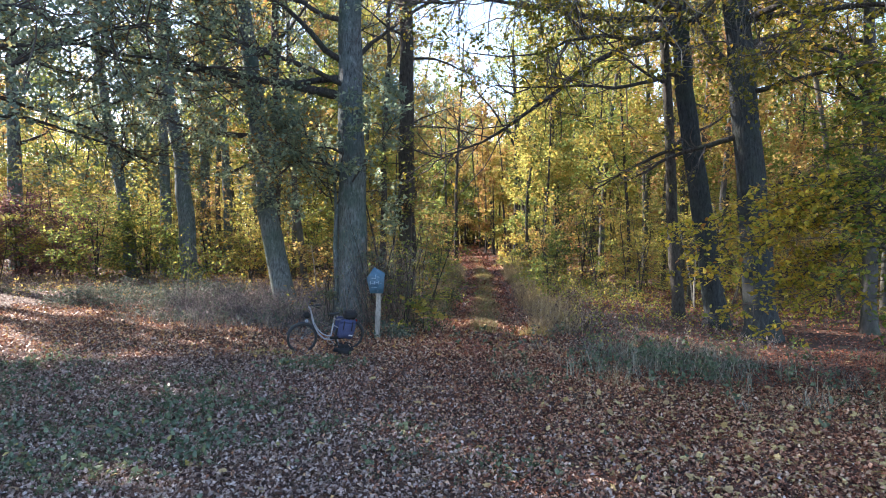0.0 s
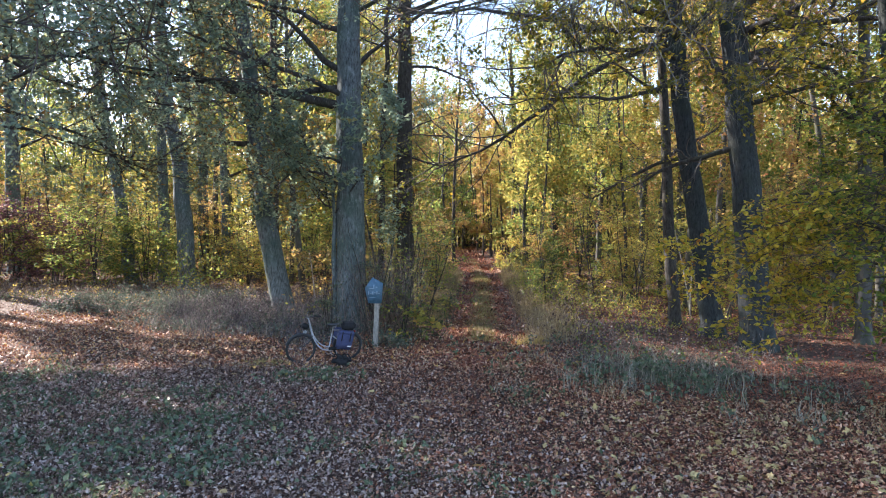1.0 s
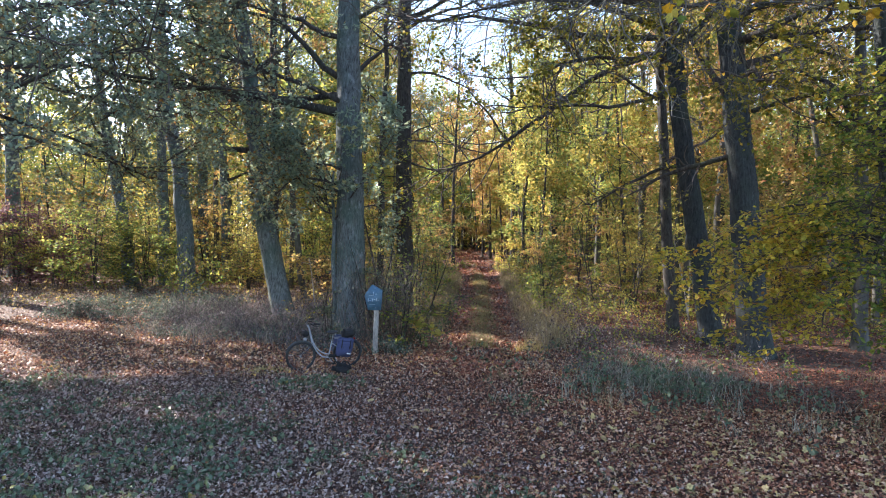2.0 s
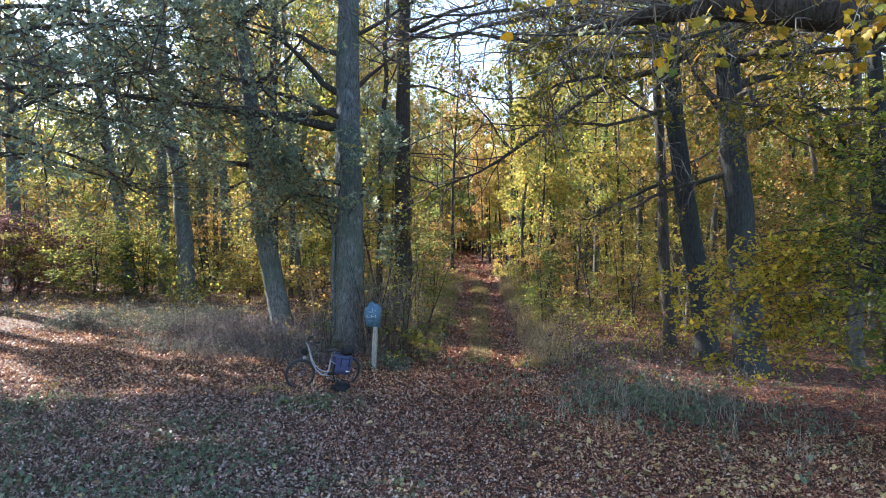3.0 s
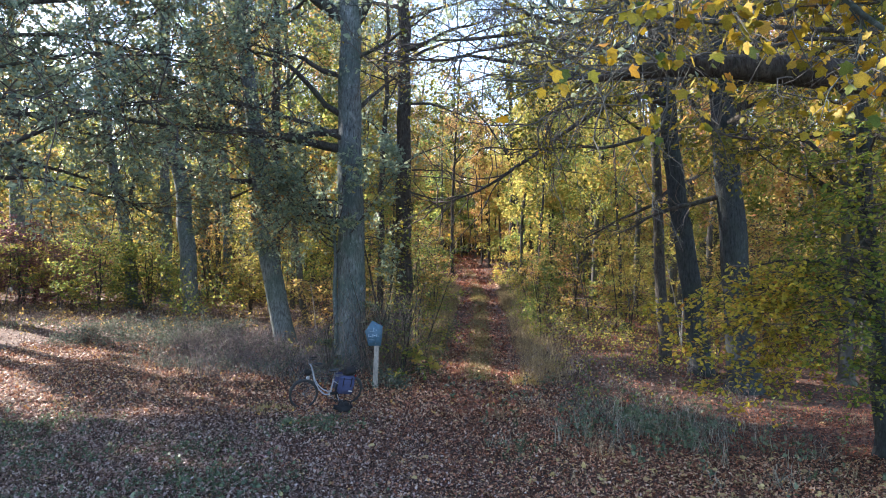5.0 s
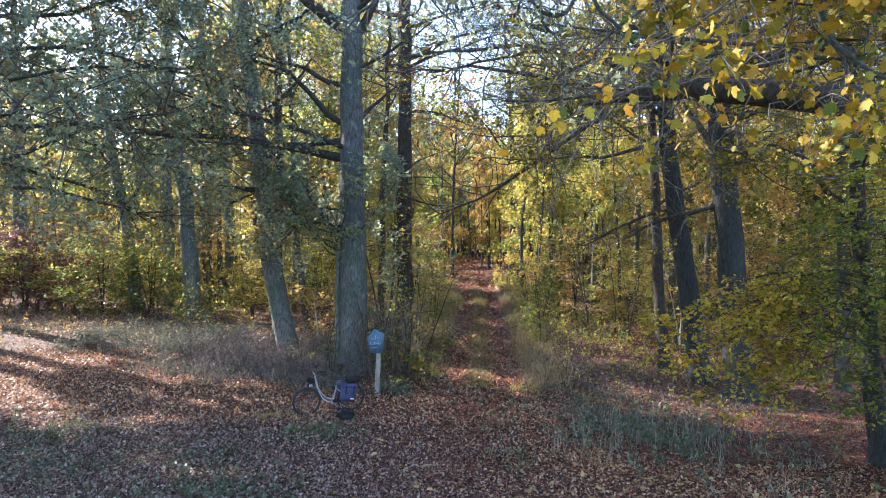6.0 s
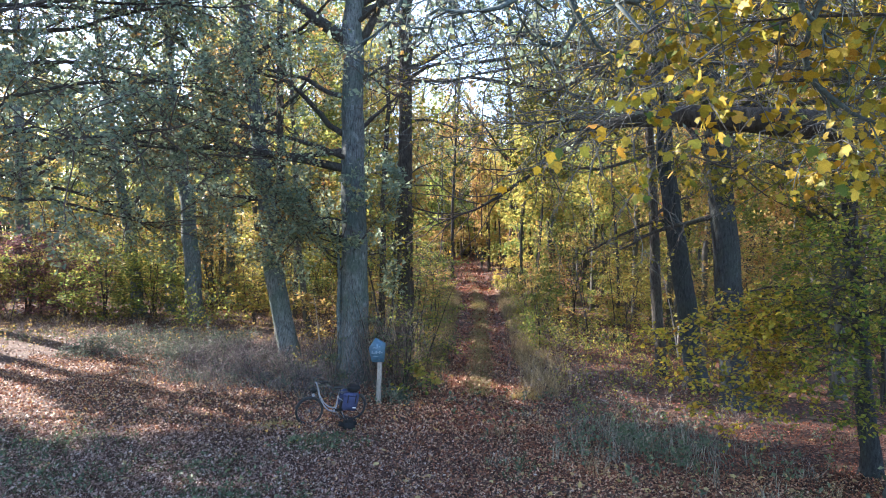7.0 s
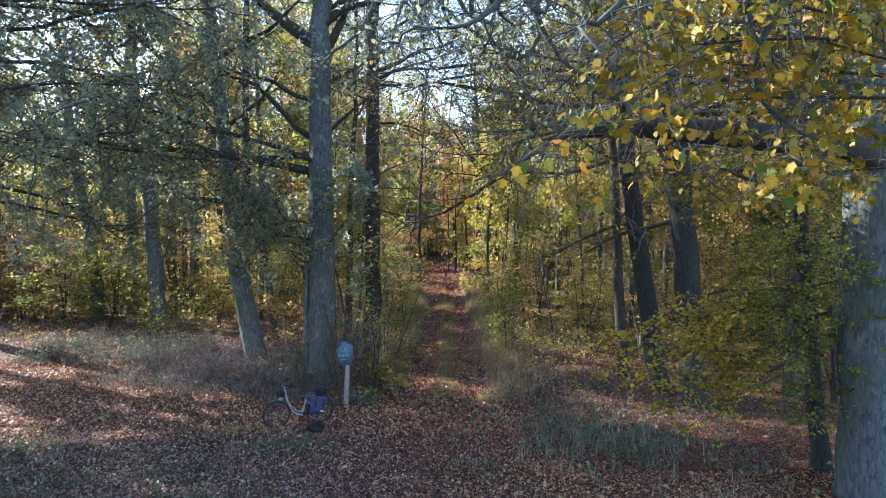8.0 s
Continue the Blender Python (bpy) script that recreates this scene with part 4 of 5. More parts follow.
def sunlit(x, y):
    """Leaves gaps in the high crowns, so that the sun reaches the undergrowth."""
    return in_wood(x, y) and off_sun(x, y, ((8.0, 29.0, 1.6, 40), (-8.5, 33.0, 3.2, 32), (3.2, 43.0, 3.5, 36), (4.5, 58.0, 5.0, 42), (5.0, 78.0, 6.0, 44), (-15.0, 36.0, 4.5, 36), (2.4, 33.0, 2.2, 36)))


def low_here(x, y):
    """Where the sky shows beside the ride no tall tree stands."""
    return not (-0.022 * y - 1.8 < x < 0.1 * y + 0.8 and 28 < y < 88)


def end_lit(x, y):
    """Keeps a gap that lets the sun onto the far end of the ride."""
    return off_sun(x, y, ((5.0, 94.0, 6.0, 60), (4.0, 84.0, 3.0, 50)))


SAPLING = "thin young beech in the undergrowth with {} leaves"
saplings = [spray_bush("beech_sapling", SAPLING.format(c), (0, 0), 2, 90 + i, mt, tl, wd, 150 if i < 5 else 110, 0.115 if i < 5 else 0.16, "chip", 12, lw, "beech saplings", category="sapling", cheap=True)
            for i, (c, mt, tl, wd, lw) in enumerate([("yellow", LEAF_YELLOW, 4.2, 1.3, 0.5), ("green and yellow", LEAF_GREEN, 3.4, 1.2, 0.4), ("ochre", LEAF_OCHRE, 5.0, 1.4, 0.8), ("golden", LEAF_YELLOW, 6.0, 1.5, 1.2), ("yellow-green", LEAF_GREEN, 5.2, 1.4, 0.8), ("yellow", LEAF_YELLOW, 4.5, 1.4, 0.5), ("ochre", LEAF_OCHRE, 5.5, 1.6, 0.6), ("green and yellow", LEAF_GREEN, 4.8, 1.5, 0.4)])]
set_out(saplings[:5], scatter(5, 70, 2, 28, 20, 46, 1.3, 1.7, 0.6, 1.2, in_wood) + scatter(6, 52, -34, 0, 22, 48, 1.3, 1.7, 0.55, 1.1, lambda x, y: in_wood(x, y) and (y > 31 or x > -4) and off_sun(x, y, ((6.0, 31.0, 2.5, 16), (3.2, 41.0, 3.0, 18), (2.4, 33.0, 2.2, 16)))) + scatter(26, 34, -22, -4, 34, 50, 1.6, 2.5, 1.1, 1.7, lambda x, y: x < -3 and off_sun(x, y, ((3.2, 43.0, 3.0, 12),))), 1)
set_out(saplings[5:], scatter(20, 26, -6, 14, 30, 75, 1.2, 1.2, 0.35, 0.7) + scatter(7, 100, -45, 50, 46, 100, 2.2, 1.6, 0.9, 1.6) + scatter(14, 26, -6, 18, 136, 165, 1.5, -9, 0.9, 1.4) + scatter(27, 40, -20, 26, 80, 135, 2.0, 2.0, 0.8, 1.4), 3)
poles = [pole_tree("slim tall forest tree with {} crown".format(c), 100 + i, tl, r, lw, mt, n, lf, wd)
         for i, (c, tl, r, lw, mt, n, lf, wd) in enumerate([
             ("a yellow", 21, 0.13, 4, LEAF_YELLOW, 340, 0.185, 3.0), ("a green and yellow", 19, 0.12, 3, LEAF_GREEN, 340, 0.185, 2.8), ("an ochre", 22, 0.16, 5, LEAF_OCHRE, 340, 0.185, 3.0), ("a golden", 16, 0.09, 2, LEAF_YELLOW, 260, 0.175, 2.4), ("a yellow-green", 23, 0.17, 5, LEAF_GREEN, 340, 0.185, 3.2),
             ("a thin yellow", 22, 0.16, 3, LEAF_YELLOW, 290, 0.3, 3.6), ("a thin green", 23, 0.18, 3, LEAF_GREEN, 290, 0.3, 3.6), ("a thin brown", 21, 0.17, 3, LEAF_OCHRE, 290, 0.3, 3.6)])]
set_out(poles[:5], scatter(8, 40, 4, 44, 31, 62, 2.2, 3.0, 0.8, 1.1, sunlit) + scatter(9, 40, -45, -3, 38, 64, 2.2, 2.8, 0.8, 1.1, lambda x, y: sunlit(x, y) and low_here(x, y) and x > -0.75 * y - 2) + scatter(21, 24, 9.5, 28, 21.5, 36, 1.9, 3.0, 0.7, 0.95, in_wood) + scatter(15, 15, -11, -1, 32, 62, 1.8, 2.2, 0.85, 1.05, lambda x, y: sunlit(x, y) and low_here(x, y)) + scatter(16, 14, 5, 16, 30, 62, 1.8, 2.2, 0.85, 1.05, sunlit) + scatter(18, 9, 8.5, 17, 46, 74, 2, 2.0, 1.0, 1.15, sunlit) + scatter(19, 7, -9, 0, 46, 74, 2, 2.0, 1.1, 1.25, lambda x, y: sunlit(x, y) and low_here(x, y)), 2)
# the last scatter stands out of view on the left, added to block the sun
set_out(poles[5:], scatter(10, 90, -70, 75, 58, 125, 3.3, 1.6, 0.75, 1.05, lambda x, y: sunlit(x, y) and end_lit(x, y) and low_here(x, y)) + scatter(17, 20, -18, 22, 60, 110, 2.5, 1.5, 0.85, 1.1, lambda x, y: sunlit(x, y) and low_here(x, y)) + scatter(13, 34, -14, 24, 132, 175, 2.4, -9, 0.9, 1.2) + scatter(28, 26, -22, 28, 85, 135, 2.4, 2.2, 0.85, 1.15, end_lit) + scatter(29, 24, -4, 13, 86, 140, 2.2, 0.2, 0.75, 1.0) + [(4.4, 128, 1.25), (2.2, 118, 1.1), (6.9, 122, 1.15), (3.4, 146, 1.5), (5.8, 150, 1.55), (0.8, 140, 1.4), (8.4, 138, 1.35), (4.6, 160, 1.7), (2.0, 158, 1.6), (7.2, 160, 1.6)] + scatter(12, 22, -66, -32, 0, 40, 4, 3, 0.9, 1.2, off_sun), 4)


def far_woods():
    """The wood beyond, too far off to count its trees."""
    rng = np.random.default_rng(4)
    for mat, n, seed in ((LEAF_YELLOW, 110000, 1), (LEAF_GREEN, 80000, 2), (LEAF_OCHRE, 80000, 3)):
        ang = rng.uniform(-1.25, 1.25, n // 40)
        dist = rng.uniform(110, 190, n // 40)
        cx, cy = dist * np.sin(ang), dist * np.cos(ang)
        lit = np.array([off_sun(x, y, ((5.0, 94.0, 7.0, 60),)) for x, y in zip(cx, cy)])
        cy = np.where(lit, cy, cy + 45)
        cx = np.where((np.abs(cx - path_x(cy)) < 5) & (cy < 150), cx + 12, cx)
        top = np.where((np.abs(cx - 5) < 14), rng.uniform(9, 16, n // 40), rng.uniform(16, 28, n // 40))
        p = np.stack([np.repeat(cx, 40), np.repeat(cy, 40), rng.random(n // 40 * 40) * np.repeat(top, 40)], -1)
        p[:, :2] += rng.normal(size=(len(p), 2)) * 1.6
        p[:, 2] += height(p[:, 0], p[:, 1])
        s = rng.uniform(0.35, 0.8, len(p))
        me = mesh_of("far_woods", *leaves(p, rng.normal(size=p.shape), rng.normal(size=p.shape) + np.array([0, -0.5, 0.5]), s, "chip"), mat)
        tagged(new("far_woods", me), "distant autumn woodland in yellow and brown", "woodland", kind="stuff")
    n = 700
    ang, dist = rng.uniform(-1.2, 1.2, n), rng.uniform(75, 180, n)
    a = np.stack([dist * np.sin(ang), dist * np.cos(ang), np.zeros(n)], -1)
    a = a[np.abs(a[:, 0] - path_x(a[:, 1])) > 2.5]
    end = np.stack([rng.uniform(-3, 10, 80), rng.uniform(140, 175, 80), np.zeros(80)], -1)
    a = np.concatenate([a, end])
    b = a + np.stack([rng.normal(size=len(a)) * 0.5, rng.normal(size=len(a)) * 0.5, rng.uniform(8, 15, len(a))], -1)
    a[:, 2] = height(a[:, 0], a[:, 1]) - 0.2
    tagged(new("far_trunks", mesh_of("far_trunks", *rods(a, b, rng.uniform(0.08, 0.22, len(a)), 0.05, 5), BARK_DARK)), "distant dark tree trunks in the wood", "woodland", kind="stuff")


far_woods()


# ---- forest floor ----
def fallen(name, label, mat, rng, x, y, size, shape, lift=0.02, tilt=0.45):
    p = np.stack([x, y, height(x, y) + rng.random(len(x)) * lift + 0.004], -1)
    nor = np.array([0, 0, 1.0]) + rng.normal(size=p.shape) * tilt
    nor[:, 2] = np.abs(nor[:, 2])
    me = mesh_of(name, *leaves(p, rng.normal(size=p.shape), nor, size, shape), mat)
    return tagged(new(name, me), label, "fallen leaves", kind="stuff")


def wedge(rng, n, y0, y1, k=0.8, extra=1.5):
    """Places between two distances, evenly spread over the ground that widens with distance."""
    y = np.sqrt(rng.uniform(y0 * y0, y1 * y1, n))
    return rng.uniform(-1, 1, n) * (k * y + extra), y


def litter():
    rng = np.random.default_rng(30)
    y = 6.2 + 8.8 * rng.random(100000) ** 0.95
    x = rng.uniform(-1, 1, len(y)) * (0.7 * y + 0.6)
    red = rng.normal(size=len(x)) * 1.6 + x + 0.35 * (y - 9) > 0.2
    # the nearest leaves take the colour that has the open skylight in it
    pale = ~red & (y + rng.normal(size=len(x)) * 0.8 + 0.25 * np.maximum(0, x + 2) < 9.6)
    rest = ~red & ~pale
    s = (0.03 + 0.05 * rng.random(len(x)) ** 2) * (1 + 0.005 * (y - 6.2))
    fallen("leaf_litter", "brown fallen leaves covering the clearing, skylight in their lilac tint", LITTER, rng, x[rest], y[rest], s[rest] * 1.12, "dry", 0.035, 0.95)
    fallen("leaf_litter", "fallen leaves in the open clearing, skylight in their pale lilac", LITTER_SKYLIT, rng, x[pale], y[pale], s[pale] * 1.0, "dry", 0.035, 0.95)
    near = red & (y < 11.5)
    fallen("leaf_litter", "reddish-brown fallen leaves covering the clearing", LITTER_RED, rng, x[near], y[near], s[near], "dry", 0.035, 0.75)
    back = red & (y >= 11.5)
    # the verge's shade is put into the leaf colour: darker russet here
    shady = back & (x + 0.4 * y + rng.normal(size=len(x)) * 0.5 > 8.9)
    back &= ~shady
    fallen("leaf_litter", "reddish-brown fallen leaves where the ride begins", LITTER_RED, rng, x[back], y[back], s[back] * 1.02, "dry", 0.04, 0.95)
    fallen("leaf_litter", "russet fallen leaves on the verge, darkened as if in shade", LITTER_RUSSET, rng, x[shady], y[shady], s[shady] * 0.72, "kite", 0.04, 0.75)
    x, y = wedge(rng, 66000, 15, 34)
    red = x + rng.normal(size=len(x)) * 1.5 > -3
    # darker russet leaves also stand for the shade under the pair of oaks
    shady = x + rng.normal(size=len(x)) * 0.5 > 3.2
    for k, mt, lb in ((shady, LITTER_RUSSET, "russet fallen leaves darkened for shade under the pair of oaks"), (red & ~shady, LITTER_RED, "brown fallen leaves along the ride and under the trees"), (~red, LITTER, "pale brown fallen leaves on the far side of the clearing")):
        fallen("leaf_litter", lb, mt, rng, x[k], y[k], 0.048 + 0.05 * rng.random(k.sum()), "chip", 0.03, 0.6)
    x, y = wedge(rng, 22000, 34, 80)
    fallen("leaf_litter", "brown fallen leaves on the floor of the wood", LITTER_RED, rng, x, y, 0.16 + 0.12 * rng.random(len(x)), "chip")
    x, y = rng.uniform(-15, 3.4, 46000), 14.3 + 9 * rng.random(46000)
    fallen("leaf_litter", "small brown fallen leaves at the back of the clearing", LITTER_RED, rng, x, y, 0.045 + 0.065 * rng.random(len(x)) ** 2, "chip", 0.04, 0.95)
    y = rng.uniform(14.5, 62, 18000)
    x = path_x(y) + rng.normal(size=18000) * 0.85
    fallen("leaf_litter", "russet fallen leaves lying thick on the ride", LITTER_RUSSET, rng, x, y, 0.08 + 0.08 * rng.random(len(x)), "chip")
    y = rng.uniform(58, 150, 7000)
    x = path_x(y) + rng.normal(size=7000) * 1.3
    fallen("leaf_litter", "russet fallen leaves on the far end of the ride", LITTER_RUSSET, rng, x, y, 0.2 + 0.15 * rng.random(len(x)), "chip")
    x = rng.normal(4.8, 2.0, 1250)
    y = rng.normal(8.4, 1.7, 1250)
    fallen("maple_leaf_litter", "large yellow fallen maple leaves", LITTER_YELLOW, rng, x, y, rng.uniform(0.05, 0.12, 1250), "maple", 0.035, 0.45)
    x, y = wedge(rng, 110, 6.5, 14)
    p = np.stack([x, y, height(x, y) + 0.035], -1)
    nor = np.array([0, 0, 1.0]) + rng.normal(size=p.shape) * 0.25
    ob = root("maple_leaf_litter", "single pale yellow fallen maple leaves", "fallen leaves", kind="stuff")
    leaf_objects(ob, p, rng.normal(size=p.shape), nor, rng.uniform(0.09, 0.15, len(x)), "maple", LITTER_YELLOW_ONE)


def blades(rng, x, y, tall, width, lean=0.35):
    """Bent blades of grass, two pieces each."""
    n = len(x)
    a = np.stack([x, y, height(x, y) - 0.01], -1)
    w = unit(np.stack([rng.normal(size=n) * lean, rng.normal(size=n) * lean, np.ones(n)], -1))
    az = rng.uniform(0, 2 * np.pi, n)
    side = np.stack([np.cos(az), np.sin(az), np.zeros(n)], -1) * (width / 2)
    t = np.broadcast_to(tall, n)[:, None]
    k = a + w * t * 0.55
    e = k + unit(w + np.stack([rng.normal(size=n) * 0.6, rng.normal(size=n) * 0.6, -0.3 * np.ones(n)], -1)) * t * 0.45
    v = np.stack([a - side, a + side, k + side * 0.8, k - side * 0.8, e], 1).reshape(-1, 3)
    f = np.array([(0, 1, 2), (0, 2, 3), (3, 2, 4)])
    return v, (f[None] + (np.arange(n) * 5)[:, None, None]).reshape(-1, 3)


def grass(name, label, mat, rng, x, y, tall, width, lean=0.35, category="grass"):
    return tagged(new(name, mesh_of(name, *blades(rng, x, y, tall * (0.5 + 0.8 * rng.random(len(x))), width, lean), mat)), label, category, kind="stuff")


def weeds(name, label, rng, x, y, tall, leaf, stalk_mat, leaf_mat, per, category="weeds", bend=0.25, thick=1.0):
    """Upright stalks with small leaves along them."""
    n = len(x)
    a = np.stack([x, y, height(x, y) - 0.02], -1)
    patch = 0.85 + 0.35 * np.sin(1.7 * x + 0.6 * y) * np.sin(1.3 * y - 0.8 * x + 1) + 0.2 * np.sin(4.1 * x + 2.3 * y)
    t = (tall * patch * rng.uniform(0.4, 1.2, n))[:, None]
    k = a + unit(np.stack([rng.normal(size=n) * bend, rng.normal(size=n) * bend, np.ones(n)], -1)) * t * 0.55
    e = k + unit(np.stack([rng.normal(size=n) * bend * 2, rng.normal(size=n) * bend * 2, np.ones(n)], -1)) * t * 0.45
    ob = root(name, label, category, kind="stuff")
    hang("stalk_growth", mesh_of("stalk_growth", *twig_rods((a, k, e), 0.005 * thick, 0.0025 * thick), stalk_mat), ob, kind="stuff")
    if per:
        hang("foliage", mesh_of("foliage", *dress(rng, (a, k, e), per, leaf, "kite", 0.55, 0.06), leaf_mat), ob, kind="stuff")
    return ob


def undergrowth():
    rng = np.random.default_rng(31)
    # verge in front of the pair of oaks
    for mat, n, tl, wd, lb in ((GRASS_GREY, 60, 0.36, 0.012, "tall grey-green grass on the shaded verge"), (GRASS_DRY, 40, 0.34, 0.012, "dry pale grass on the shaded verge"), (GRASS_GREEN, 26, 0.22, 0.013, "short green grass on the shaded verge")):
        cx = rng.normal(4.6, 1.7, n)
        cy = rng.normal(13.6, 1.9, n) - 0.45 * (cx - 4.6)
        k = rng.integers(6, 26, n)
        x, y = np.repeat(cx, k), np.repeat(cy, k)
        tall = np.repeat(rng.uniform(0.5, 1.5, n), k) * tl
        grass("verge_grass", lb, mat, rng, x + rng.normal(size=len(x)) * 0.13, y + rng.normal(size=len(x)) * 0.13, tall, wd, 0.45)
    x = rng.normal(4.8, 1.7, 130)
    y = rng.normal(13.6, 1.8, 130) - 0.45 * (x - 4.8)
    weeds("nettles", "green nettles and seedlings in the verge grass", rng, x, y, 0.36, 0.1, STALK, HERB, 10)
    x = rng.uniform(2.6, 8.0, 450)
    y = rng.uniform(13.0, 20.5, 450) - 0.4 * (x - 4.6)
    weeds("dead_weeds", "thin brown dead stalks in the verge", rng, x, y, 0.55, 0.06, STALK, STALK, 5, "dead weeds", 0.45, 1.4)
    x, y = rng.uniform(3.0, 9.0, 150), rng.uniform(14.5, 20.5, 150)
    weeds("seedlings", "yellowing seedlings on the verge", rng, x, y, 0.3, 0.08, STALK, LEAF_GREEN, 6, "weeds", 0.5)
    cx, cy = rng.normal(4.9, 0.95, 70), rng.normal(12.9, 0.75, 70)
    k = rng.integers(3, 12, 70)
    x = np.repeat(cx, k)
    grass("verge_grass", "clump of tall broad-bladed grey-green grass on the verge", GRASS_GREY, rng, x + rng.normal(size=len(x)) * 0.1, np.repeat(cy, k) + rng.normal(size=len(x)) * 0.1, np.repeat(rng.uniform(0.2, 0.85, 70), k), 0.013, 0.22)
    x, y = rng.normal(4.9, 0.7, 24), rng.normal(13.3, 0.6, 24)
    weeds("nettles", "bushy green nettles standing in the verge", rng, x, y, 0.55, 0.11, WEED, HERB, 16, bend=0.2)
    # straw beside the ride
    for s in (-1, 1):
        yy = (17.5 if s > 0 else 21.5) + 32 * rng.random(480) ** 1.2
        xx = path_x(yy) + s * (1.5 + np.abs(rng.normal(size=480)) * 0.6)
        grass("straw_grass", "dry straw-coloured grass beside the ride", GRASS_DRY, rng, np.repeat(xx, 12) + rng.normal(size=480 * 12) * 0.14, np.repeat(yy, 12) + rng.normal(size=480 * 12) * 0.14, np.repeat(rng.uniform(0.3, 0.95, 480), 12), 0.018, 0.25)
    # the straw clusters at 45 and 74 paint sunlit bands across the ride
    for mt, yy, lb in ((GRASS_DRY, 19 + 71 * rng.random(1100) ** 1.2, "short brown grass on the ride's middle strip"), (GRASS_STRAW, np.append(rng.normal(45, 1.1, 220), rng.normal(74, 2, 120)), "bright straw grass standing for sunlight across the ride")):
        n = len(yy)
        xx = path_x(yy) + rng.normal(size=n) * 0.27
        grass("ride_grass", lb, mt, rng, np.repeat(xx, 10) + rng.normal(size=10 * n) * 0.1, np.repeat(yy, 10) + rng.normal(size=10 * n) * 0.2, 0.19, 0.018, 0.6)
    yy = 18 + 34 * rng.random(900) ** 1.15
    xx = path_x(yy) + rng.normal(size=900) * 0.2
    grass("ride_grass", "short green grass between the ride's two tracks", GRASS_MIDDLE, rng, np.repeat(xx, 10) + rng.normal(size=9000) * 0.09, np.repeat(yy, 10) + rng.normal(size=9000) * 0.15, 0.17, 0.016, 0.6)
    # dead stalks and brambles along the left edge of the wood
    x, y = rng.uniform(-8.8, -2.4, 4600), rng.uniform(17.4, 23.8, 4600)
    k = y + rng.normal(size=len(y)) * 0.5 > 17.6 + np.maximum(0, -x - 3.2) * 0.35 + 0.4 * np.sin(2.2 * x)
    weeds("dead_weeds", "dense brown-grey dead stalks at the edge of the wood", rng, x[k], y[k], np.clip(0.55 + 0.14 * (y[k] - 17.4), 0.55, 1.0), 0.055, STALK_DARK, STALK_DARK, 2, "dead weeds", 0.38, 1.3)
    cx, cy = rng.uniform(-10, -2.6, 60), rng.uniform(16.9, 21.5, 60)
    cy += np.maximum(0, -cx - 3.2) * 0.35
    grass("edge_grass", "pale dead grass tufts at the edge of the wood", GRASS_GREY, rng, np.repeat(cx, 16) + rng.normal(size=960) * 0.1, np.repeat(cy, 16) + rng.normal(size=960) * 0.1, 0.5, 0.012, 0.4)
    cx, cy = rng.uniform(-9.5, -2.6, 760), rng.uniform(17.2, 22.5, 760)
    cy += np.maximum(0, -cx - 3.2) * 0.3
    weeds("brambles", "arching brambles with dull green leaves at the wood's edge", rng, cx, cy, 0.9, 0.07, STALK, BRAMBLE, 7, "brambles", 0.7)
    x, y = rng.normal(-8.8, 0.7, 300), rng.normal(23.6, 0.7, 300)
    weeds("brambles", "mound of grey-green brambles before the trunks", rng, x, y, 0.8, 0.09, STALK, BRAMBLE, 10, "brambles", 0.6)
    x, y = rng.uniform(-14, -7.5, 900), rng.uniform(22.5, 26.5, 900)
    weeds("brambles", "low grey-green brambles at the edge of the wood", rng, x, y, 0.6, 0.08, STALK, BRAMBLE, 8, "brambles", 0.6)
    x, y = rng.uniform(-30, -13, 1500), rng.uniform(25.5, 33, 1500)
    weeds("dead_weeds", "brown dead stalks under the trees", rng, x, y, 0.6, 0.06, STALK, STALK, 5, "dead weeds", 0.4)
    # round the post and the oak's foot
    x, y = rng.normal(-1.45, 0.4, 90), rng.normal(17.4, 0.35, 90)
    weeds("nettles", "green nettles round the sign post", rng, x, y, 0.5, 0.075, STALK, BRAMBLE, 9)
    x, y = np.append(rng.uniform(-2.3, -0.8, 440), rng.normal(-3.0, 0.4, 40)), rng.uniform(18.4, 19.8, 480)
    weeds("bare_shrub", "thicket of thin bare stems between two trunks", rng, x, y, 2.6, 0.06, STALK, BRAMBLE, 4, "shrub", 0.28)
    x, y = rng.uniform(-12.5, -9.0, 90), rng.uniform(27.5, 30.5, 90)
    weeds("green_bush", "green bush with yellowing leaves before the trunks", rng, x, y, 2.3, 0.11, STALK, LEAF_GREEN, 12, "bush", 0.3)
    for s, x0, x1, y0, y1, n, mt in ((0, -1.3, 0.1, 17.8, 30, 420, WEED), (1, 0.9, 3.6, 16.8, 30, 500, STALK)):
        y = rng.uniform(y0, y1, n)
        x = rng.uniform(x0, x1, n) + 0.056 * (y - 18) + (1.2 if s else 0)
        weeds("verge_weeds", "rank brown and green weeds beside the ride", rng, x, y, 0.75, 0.07, STALK, mt, 5, "weeds", 0.35)
    for s in (-1, 1):
        for mt, n, tl, lf in ((LEAF_YELLOW, 520, 1.0, 0.1), (LEAF_GREEN, 460, 0.8, 0.1), (STALK, 700, 0.9, 0.06)):
            y = (20 if s < 0 else 24) + 41 * rng.random(n) ** 1.2
            x = path_x(y) + s * (1.95 + 4.0 * rng.random(n) ** 1.3)
            weeds("ride_undergrowth", "waist-high undergrowth crowding the side of the ride", rng, x, y, tl, lf, STALK, mt, 9, "undergrowth", 0.4)
    x, y = rng.normal(-0.7, 0.3, 9), rng.normal(18.0, 0.45, 9)
